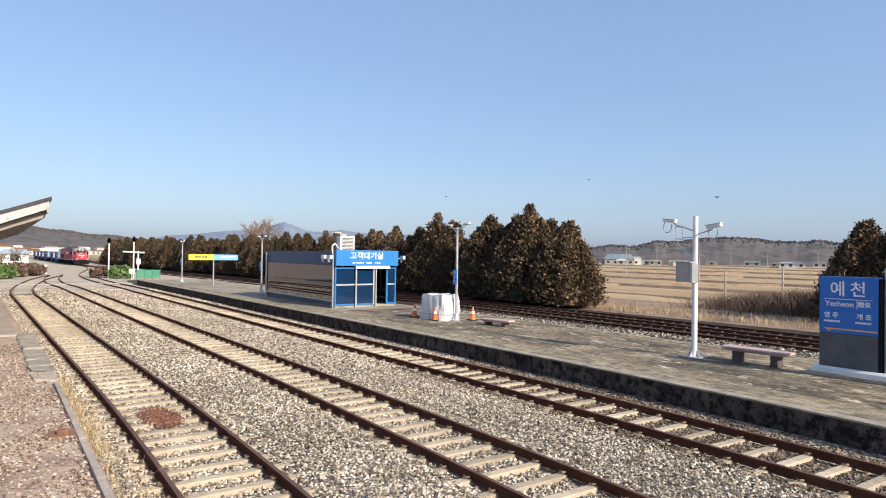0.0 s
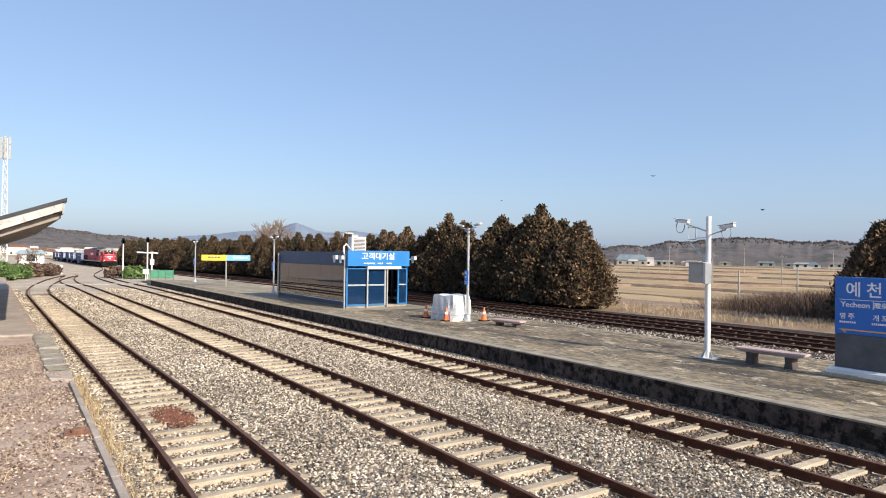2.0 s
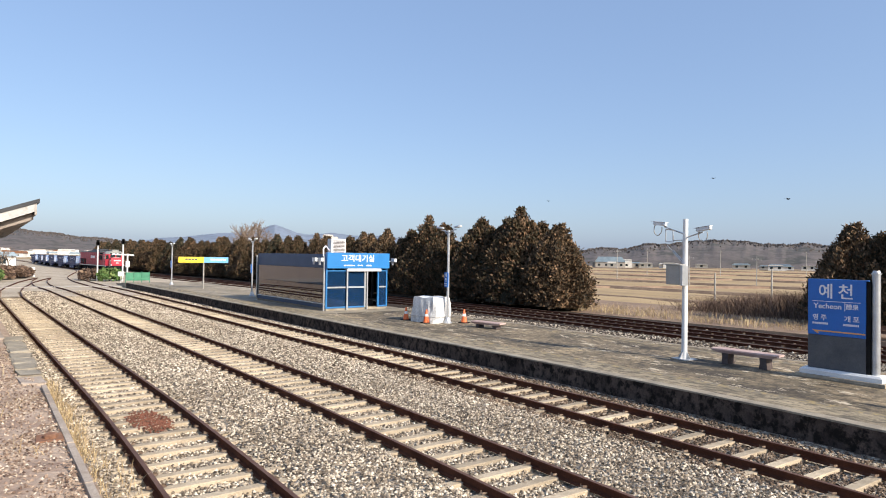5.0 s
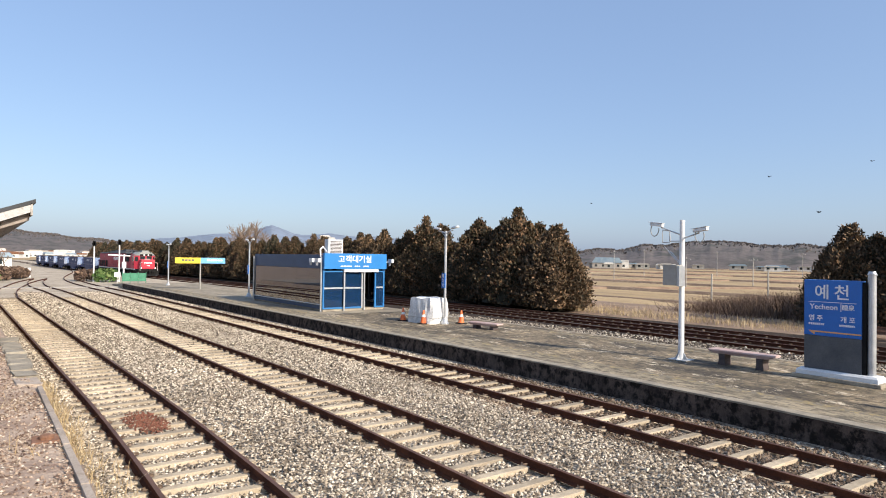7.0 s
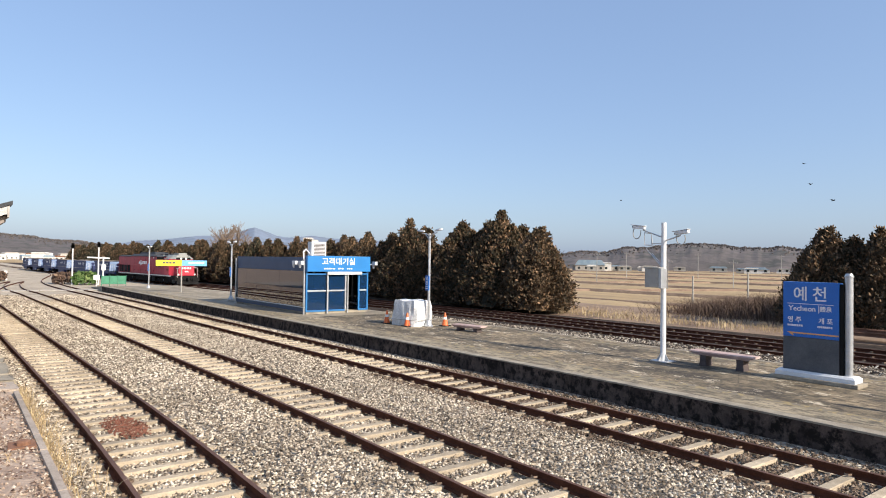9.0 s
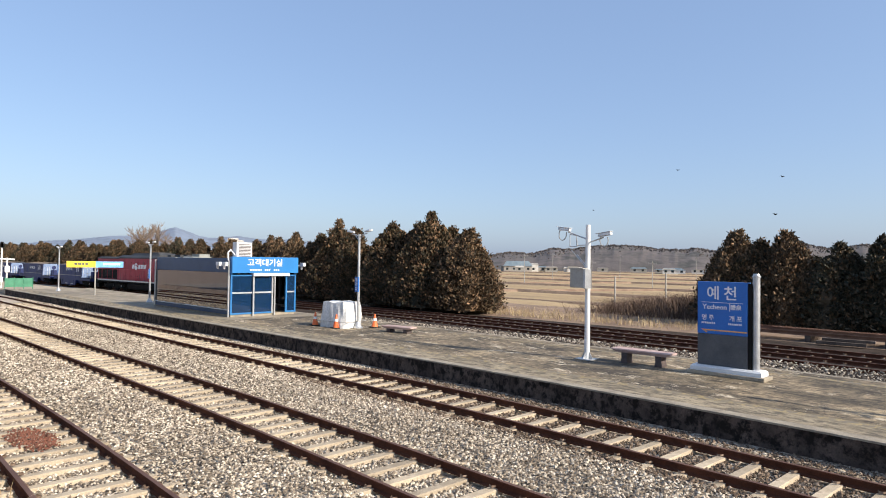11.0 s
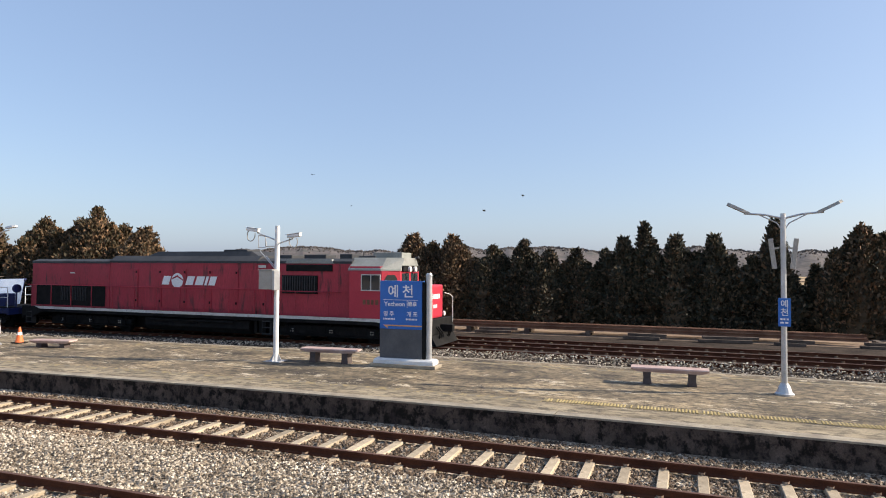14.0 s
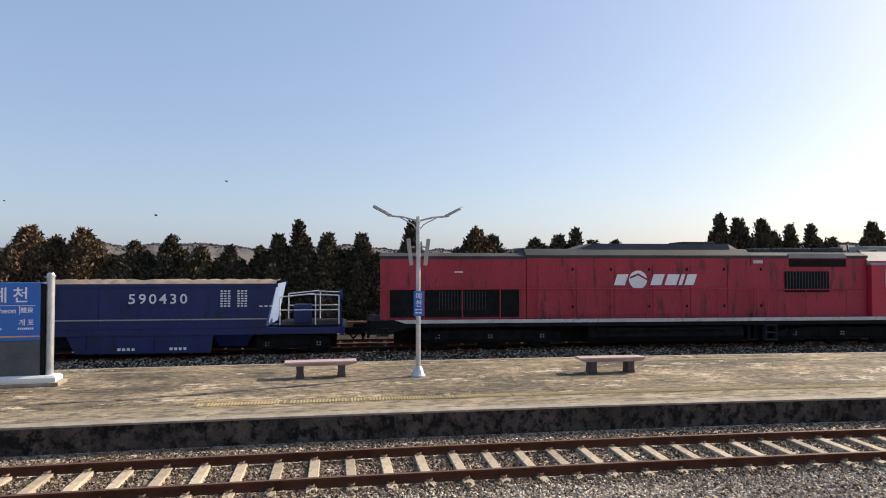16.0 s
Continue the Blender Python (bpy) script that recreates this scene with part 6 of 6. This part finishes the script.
def ridge(name, a0, a1, d, tops, z0, material, seed, label, rough=1.0, deep=0.35):
    """A ridge of hills on an arc round the place; tops: heading and height of its crest."""
    hs, zs = zip(*tops)
    g = random.Random(seed)
    n = int((a1 - a0) * 8)
    vs, fs, k = [], [], 12
    for i in range(n + 1):
        a = a0 + (a1 - a0) * i / n
        z = float(np.interp(a, hs, zs))
        z += rough * (noise.noise(Vector((a * 0.5, seed, 0))) * 5 + noise.noise(Vector((a * 2, seed, 1))) * 1.2 + noise.noise(Vector((a * 15, seed, 2))) * 0.45)
        for j in range(k):
            u = j / (k - 1)
            dd = d * (1 + deep * u)
            zz = z0 + (z - z0) * math.sin(u * math.pi / 2) ** 0.8
            zz += rough * 7 * u * (1 - u) * noise.noise(Vector((a * 1.3, u * 4, seed))) + rough * 2 * u * noise.noise(Vector((a * 5, u * 9, seed)))
            vs.append((dd * math.sin(radians(a)), dd * math.cos(radians(a)), zz))
    for i in range(n):
        for j in range(k - 1):
            fs.append((i * k + j, (i + 1) * k + j, (i + 1) * k + j + 1, i * k + j + 1))
    return tagged(soup(name, vs, fs, material, None, True), label, "hills", "", "structure")


hill_a = ridge("wooded_hills", -64, 70, 460, [(-64, 6), (-50, 9), (-45, 11), (-40, 15), (-36, 20), (-33, 22), (-30, 18), (-25, 17), (-21, 22), (-17, 20), (-12, 23), (-6, 18), (0, 22), (8, 17), (16, 19), (30, 22), (70, 20)], -4, "hill", 5, "brown wooded winter hills beyond the fields", 0.6)
hill_b = ridge("town_hills", -112, -76, 900, [(-112, 30), (-98, 34), (-94, 31), (-91, 36), (-87, 29), (-84, 22), (-80, 18), (-76, 14)], -4, "hill", 8, "brown wooded hill behind the small town", 0.7)
ridge("mountains", -86, -50, 3450, [(-86, 40), (-82, 90), (-79, 122), (-75.9, 150), (-73.4, 168), (-72.5, 200), (-71.9, 218), (-71.3, 202), (-70, 160), (-68.4, 152), (-67, 168), (-65, 150), (-62, 150), (-57, 120), (-50, 60)], -10, "far_hill", 12, "mountains far off, air haze painted in as pale blue", 2.0)
# woods on the crests: small bare crowns
def woods(name, hill, count, seed, size, label):
    """Small bare crowns scattered over a hill."""
    g = np.random.default_rng(seed)
    v = np.empty(len(hill.data.vertices) * 3, dtype=np.float32)
    hill.data.vertices.foreach_get("co", v)
    v = v.reshape(-1, 12, 3)
    i, j = g.integers(0, len(v) - 1, count), np.minimum((11 * g.random(count) ** 0.16).astype(int), 10)
    a, b = g.random((count, 1)), g.random((count, 1))
    p = v[i, j] * (1 - a) * (1 - b) + v[i + 1, j] * a * (1 - b) + v[i, j + 1] * (1 - a) * b + v[i + 1, j + 1] * a * b
    s = size * g.uniform(0.5, 1.3, (count, 1))
    n = 3
    P = np.repeat(p, n, 0) + g.normal(0, 0.35, (count * n, 3)) * np.repeat(s, n, 0) + np.array([0, 0, 1]) * np.repeat(s, n, 0) * 0.5
    S = np.repeat(s, n, 0)
    d1, d2 = g.normal(0, 0.45, P.shape) * S * np.array([1, 1, 0.3]), np.array([0, 0, 0.9]) * S + g.normal(0, 0.15, P.shape) * S
    q = np.stack([P - d1, P + d2, P + d1, P - d2], 1).reshape(-1, 3)
    return tagged(soup(name, q, 4 * np.arange(len(P))[:, None] + np.array([[0, 1, 2, 3]]), "woods"), label, "woods", "", "stuff")


woods("hill_woods", hill_a, 16000, 51, 0.8, "bare grey-brown winter woods on the hills")
woods("town_woods", hill_b, 7000, 52, 1.3, "bare grey-brown winter woods above the town")

# ---- station side, far left ----
canopy = thing("platform_canopy", label="old station canopy with a white fascia and brown ribbed soffit", category="canopy", kind="structure")
cx0, cx1 = -25.0, -58.0


def cy(x):
    return 0.12 + 0.052 * (x + 25)


bm = B()
for prof, k in (([(0.06, 5.10), (-6.0, 2.77), (-6.0, 2.66), (0.06, 4.96)], 0),):
    loft(bm, [[(x, cy(x) + y, z) for y, z in prof] for x in (cx0, cx1)])
part("roof_sheet", bm, "roof_grey", canopy)
bm = B()
loft(bm, [[(x, cy(x) + y, z) for y, z in ((-0.06, 4.94), (-6.0, 2.66), (-6.0, 2.2), (-0.06, 4.66))] for x in (cx0 - 0.02, cx0 - 0.14)])
part("end_fascia", bm, "old_white", canopy, "white end fascia board")
bm = B()
loft(bm, [[(x, cy(x) + y, z) for y, z in ((-0.02, 4.95), (-0.08, 4.95), (-0.08, 4.55), (-0.02, 4.55))] for x in (cx0, cx1)])
part("side_fascia", bm, "old_wood", canopy)
for i in range(22):
    bm = B()
    x = cx0 - 0.3 - i * 1.5
    loft(bm, [[(q, cy(q) + y, z) for y, z in ((-0.1, 4.62), (-6.0, 2.2), (-6.0, 2.02), (-0.1, 4.40))] for q in (x, x - 0.9)])
    part("soffit_rib", bm, "soffit", canopy)
for i in range(5):
    bm = B()
    x = cx0 - 3 - i * 7
    rod(bm, (x, cy(x) - 5.2, 0.3), (x, cy(x) - 5.2, 2.4), 0.12)
    part("column", bm, "steel", canopy)


def lattice_tower(at, h):
    t = thing("radio_tower", at, 0, "tall white lattice radio mast far behind the station", "tower")
    bm = B()
    for i in range(14):
        z0, z1 = h * i / 14, h * (i + 1) / 14
        w0, w1 = 0.85 * (1 - 0.6 * i / 14), 0.85 * (1 - 0.6 * (i + 1) / 14)
        c0 = [(w0, w0), (w0, -w0), (-w0, -w0), (-w0, w0)]
        c1 = [(w1, w1), (w1, -w1), (-w1, -w1), (-w1, w1)]
        for k in range(4):
            rod(bm, (*c0[k], z0), (*c1[k], z1), 0.09, 0.09, 4)
            rod(bm, (*c0[k], z0), (*c1[(k + 1) % 4], z1), 0.07, 0.07, 4)
            rod(bm, (*c0[k], z0), (*c0[(k + 1) % 4], z0), 0.07, 0.07, 4)
    part("mast", bm, "white", t)
    bm = B()
    for z in (h * 0.99, h * 0.93, h * 0.87):
        for k in range(3):
            a = k * 2.1
            box(bm, 1.1 * math.cos(a) - 0.25, 1.1 * math.cos(a) + 0.25, 1.1 * math.sin(a) - 0.25, 1.1 * math.sin(a) + 0.25, z - 1.2, z + 0.8)
    rod(bm, (0, 0, h), (0, 0, h + 3), 0.08, 0.04, 6)
    part("antennas", bm, "grey", t)


lattice_tower((-215 * math.cos(radians(3.6)), -215 * math.sin(radians(3.6)), -0.3), 34.5)


def shrub(at, rx, ry, h, seed, material="hedge", label="low clipped green shrub beside the track"):
    g = np.random.default_rng(seed)
    n = int(500 + 500 * rx * ry)
    a, b = g.uniform(0, 6.283, n), np.arccos(g.uniform(0, 1, n))
    k = g.uniform(0.8, 1.05, n)
    sq = 0.6
    p = np.stack([rx * k * np.sign(np.cos(a)) * np.abs(np.cos(a)) ** sq * np.sin(b) ** sq, ry * k * np.sign(np.sin(a)) * np.abs(np.sin(a)) ** sq * np.sin(b) ** sq, h * k * np.cos(b) ** sq], -1)
    d1, d2 = g.normal(0, 0.12, (n, 3)), g.normal(0, 0.12, (n, 3))
    v = np.stack([p - d1, p + d2, p + d1, p - d2], 1).reshape(-1, 3)
    f = 4 * np.arange(n)[:, None] + np.array([[0, 1, 2, 3]])
    t = thing("shrub", at, 0, label, "shrub", "shrubs")
    soup("foliage", v, f, material, t)
    bm = B()
    rod(bm, (0, 0, -0.3), (0, 0, h * 0.7), 0.08, 0.04, 6)
    part("stem", bm, "bark", t)


shrub((-86.0, 7.9, 0.0), 1.2, 1.3, 1.35, 1, "hedge", "square-clipped green hedge beside the signals")
shrub((-88.5, 6.0, 0.0), 1.6, 1.2, 1.2, 2, "reed", "brownish winter shrub beside the track")
for i, (x, y, s, k) in enumerate(((-88, -4.4, 1.6, "hedge"), (-93, -3.6, 1.8, "reed"), (-97, -2.0, 1.7, "reed"), (-84, -5.6, 1.7, "hedge"), (-101, -1.2, 1.4, "reed"), (-90, -7, 2.2, "hedge"))):
    shrub((x, y, 0.1), s * 1.3, s, s * 0.75, 10 + i, k, "rounded winter shrub at the end of the near platform")


def signal(at, h, arm):
    t = thing("railway_signal", at, 0, "white-posted railway signal with a dark lamp head" if not arm else "white signal post with a crossbar and equipment box", "signal", "railway signals")
    bm = B()
    rod(bm, (0, 0, -0.2), (0, 0, h), 0.09, 0.075, 10)
    part("post", bm, "white", t)
    bm = B()
    rod(bm, (-0.1, 0, h), (0.2, 0, h), 0.24, 0.24, 14)
    box(bm, -0.15, 0.2, -0.15, 0.15, h - 0.25, h + 0.4, 0.05)
    part("lamp_head", bm, "black", t)
    if arm:
        bm = B()
        rod(bm, (0, -1.2, h * 0.68), (0, 1.2, h * 0.66), 0.09)
        rod(bm, (0.1, 0.5, 0), (0.1, 0.5, h * 0.7), 0.09)
        box(bm, -0.2, 0.25, 0.3, 0.75, 1.6, 2.3, 0.03)
        part("crossbar", bm, "white", t)


signal((-85.6, 6.55, 0), 4.4, False)
signal((-85.2, 9.2, 0), 4.6, True)
fence = thing("green_mesh_fence", label="green mesh fence at the end of the platform", category="fence")
for i in range(4):
    bm = B()
    y = 8.7 + i * 0.8
    rod(bm, (-77.5, y, -0.1), (-77.5, y, 1.25), 0.035)
    part("post", bm, "green", fence)
    if i < 3:
        bm = B()
        box(bm, -77.52, -77.48, y + 0.04, y + 0.76, 0.25, 1.15)
        part("panel", bm, "green", fence)
bm = B()
box(bm, -77.3, -77.25, 7.9, 8.5, 0.75, 1.25, 0.01)
rod(bm, (-77.32, 8.2, -0.1), (-77.32, 8.2, 1.25), 0.03)
tagged(part("notice_board", bm, "print"), "small white notice board beside the green fence", "notice board")
cab = thing("trackside_cabinet", (-101.5, -0.2, -0.1), 5, "pale trackside equipment cabinet", "cabinet")
bm = B()
box(bm, -0.4, 0.4, -0.5, 0.5, 0, 1.3, 0.03)
part("body", bm, "white", cab)
bm = B()
box(bm, -0.45, 0.45, -0.55, 0.55, 1.304, 1.36, 0.01)
part("lid", bm, "grey", cab)
hut = house(-150, -4.9, 4.5, 4, 2.3, 90, "plaster", "house_roof", 0.9, "small white building beside the station yard")
hut.location.z = 0.0
# crossing boards beyond the platforms
bm = B()
for i in range(10):
    y = -2.2 + i * 1.0
    box(bm, -71.6, -70.7, y, y + 0.94, -0.11, -0.01, 0.008)
tagged(part("board_crossing", bm, "old_wood"), "worn plank crossing over the tracks", "crossing", "", "structure")

# old rail stack beside the outer track
stack = thing("rail_stack", label="long rusty stack of old rails on blocks beside the track", category="rail stack")
for k in range(8):
    bm = B()
    w, h = -0.5 + (k % 5) * 0.22, 0.32 + 0.15 * (k // 5)
    x0 = -14 + random.Random(k).randint(0, 2)
    loft(bm, [[(x, 31.6 + bend(x) + w + y * 0.9, h + 0.145 + z) for y, z in RAIL] for x in range(x0, 8 - (k % 3))])
    part("old_rail", bm, "rust", stack)
for i in range(8):
    bm = B()
    x = -13.5 + i * 3
    box(bm, x - 0.12, x + 0.12, 31.0 + bend(x), 32.3 + bend(x), 0.0, 0.319, 0.01)
    part("block", bm, "dark_timber", stack)
r = random.Random(40)
for x, y, w in ((-2, 30.2, 1.6), (1.5, 30.3, 2.2), (4.0, 30.2, 1.2), (11.2, 31.6, 1.7), (-9, 30.3, 1.8), (7.0, 30.4, 0.9)):
    bm = B()
    box(bm, -w / 2, w / 2, -0.12, 0.12, 0, 0.14, 0.01)
    box(bm, -w / 2 + 0.2, w / 2 + 0.3, 0.05, 0.25, 0.142, 0.26, 0.01)
    ob = tagged(part("scrap_timber", bm, "dark_timber"), "dark rotten timber lying beside the outer track", "timber", "loose timbers")
    ob.matrix_basis = pose(x, y + bend(x), 0.1, 0, 0, r.uniform(-12, 12))


# ---- birds ----
def bird():
    t = thing("bird", label="small dark bird in flight", category="bird", group="birds")
    bm = B()
    loft(bm, [[(x, q * math.cos(k * math.pi / 3), q * 0.8 * math.sin(k * math.pi / 3)) for k in range(6)] for x, q in ((-0.16, 0.01), (-0.05, 0.045), (0.06, 0.05), (0.14, 0.015))])
    part("body", bm, "black", t)
    for s in (-1, 1):
        bm = B()
        loft(bm, [[(x0, y, z), (x1, y, z), (x1, y, z + 0.008), (x0, y, z + 0.008)] for x0, x1, y, z in ((-0.07, 0.07, s * 0.03, 0.02), (-0.06, 0.05, s * 0.18, 0.09), (-0.08, -0.02, s * 0.32, 0.06))])
        part("wing", bm, "black", t)
    return t


flock = [bird() for _ in range(4)]

# ---- movement ----
NOSE = [(0.0, -156.0), (2.0, -143.0), (4.5, -122.5), (7.0, -100.3), (7.5, -95.3), (8.0, -90.6), (10.5, -61.4), (11.0, -55.2), (12.5, -34.0), (13.0, -26.0), (13.5, -17.9), (14.0, -9.65), (14.5, -1.4), (15.0, 6.85), (15.5, 15.0), (16.0, 23.14)]


def nose_at(t):
    for (a, p), (b, q) in zip(NOSE, NOSE[1:]):
        if t <= b:
            return p + (q - p) * (t - a) / (b - a)
    return NOSE[-1][1]


def on_track(x_front, length):
    """The pose of a vehicle whose front is at x_front, riding the chord of the far track."""
    xa, xb = x_front - length * 0.2, x_front - length * 0.8
    ya, yb = line_d(xa), line_d(xb)
    a = math.atan2(ya - yb, xa - xb)
    za = lift(x_front - length / 2, DZ)
    y = ya + (ya - yb) / (xa - xb) * (x_front - xa)
    return pose(x_front, y, za, 0, 0, math.degrees(a))


def motions():
    times = [0.5 * k for k in range(33)]
    walk(loco, [(t, on_track(nose_at(t), 21.2)) for t in times])
    for k, w in enumerate(wagons):
        walk(w, [(t, on_track(nose_at(t) - 22.25 - k * WAGON_LEN, WAGON_LEN)) for t in times])
    fine = [k / 30 for k in range(0, 481)]
    for w, x, r in WHEELS[:6 + 4 * 2]:
        walk(w, [(t, pose(x, 0, r) @ Matrix.Rotation((nose_at(t) + 200) / r, 4, "Y")) for t in fine])
    for k, b in enumerate(flock):
        a0, d, e = (-14.0, -33.0, -17.5, -29.5)[k], (70, 85, 60, 95)[k], (6.8, 8.0, 4.6, 5.2)[k]
        rows = []
        for t in times:
            a = radians(a0 + (t - 14.0) * (2.2, -1.5, 1.2, 2.0)[k])
            rows.append((t, pose(d * math.sin(a), d * math.cos(a), 3.3 + d * math.tan(radians(e)) + 0.6 * math.sin(t * 1.3 + k), 0, 0, (-20, 160, -10, 20)[k])))
        walk(b, rows)


motions()
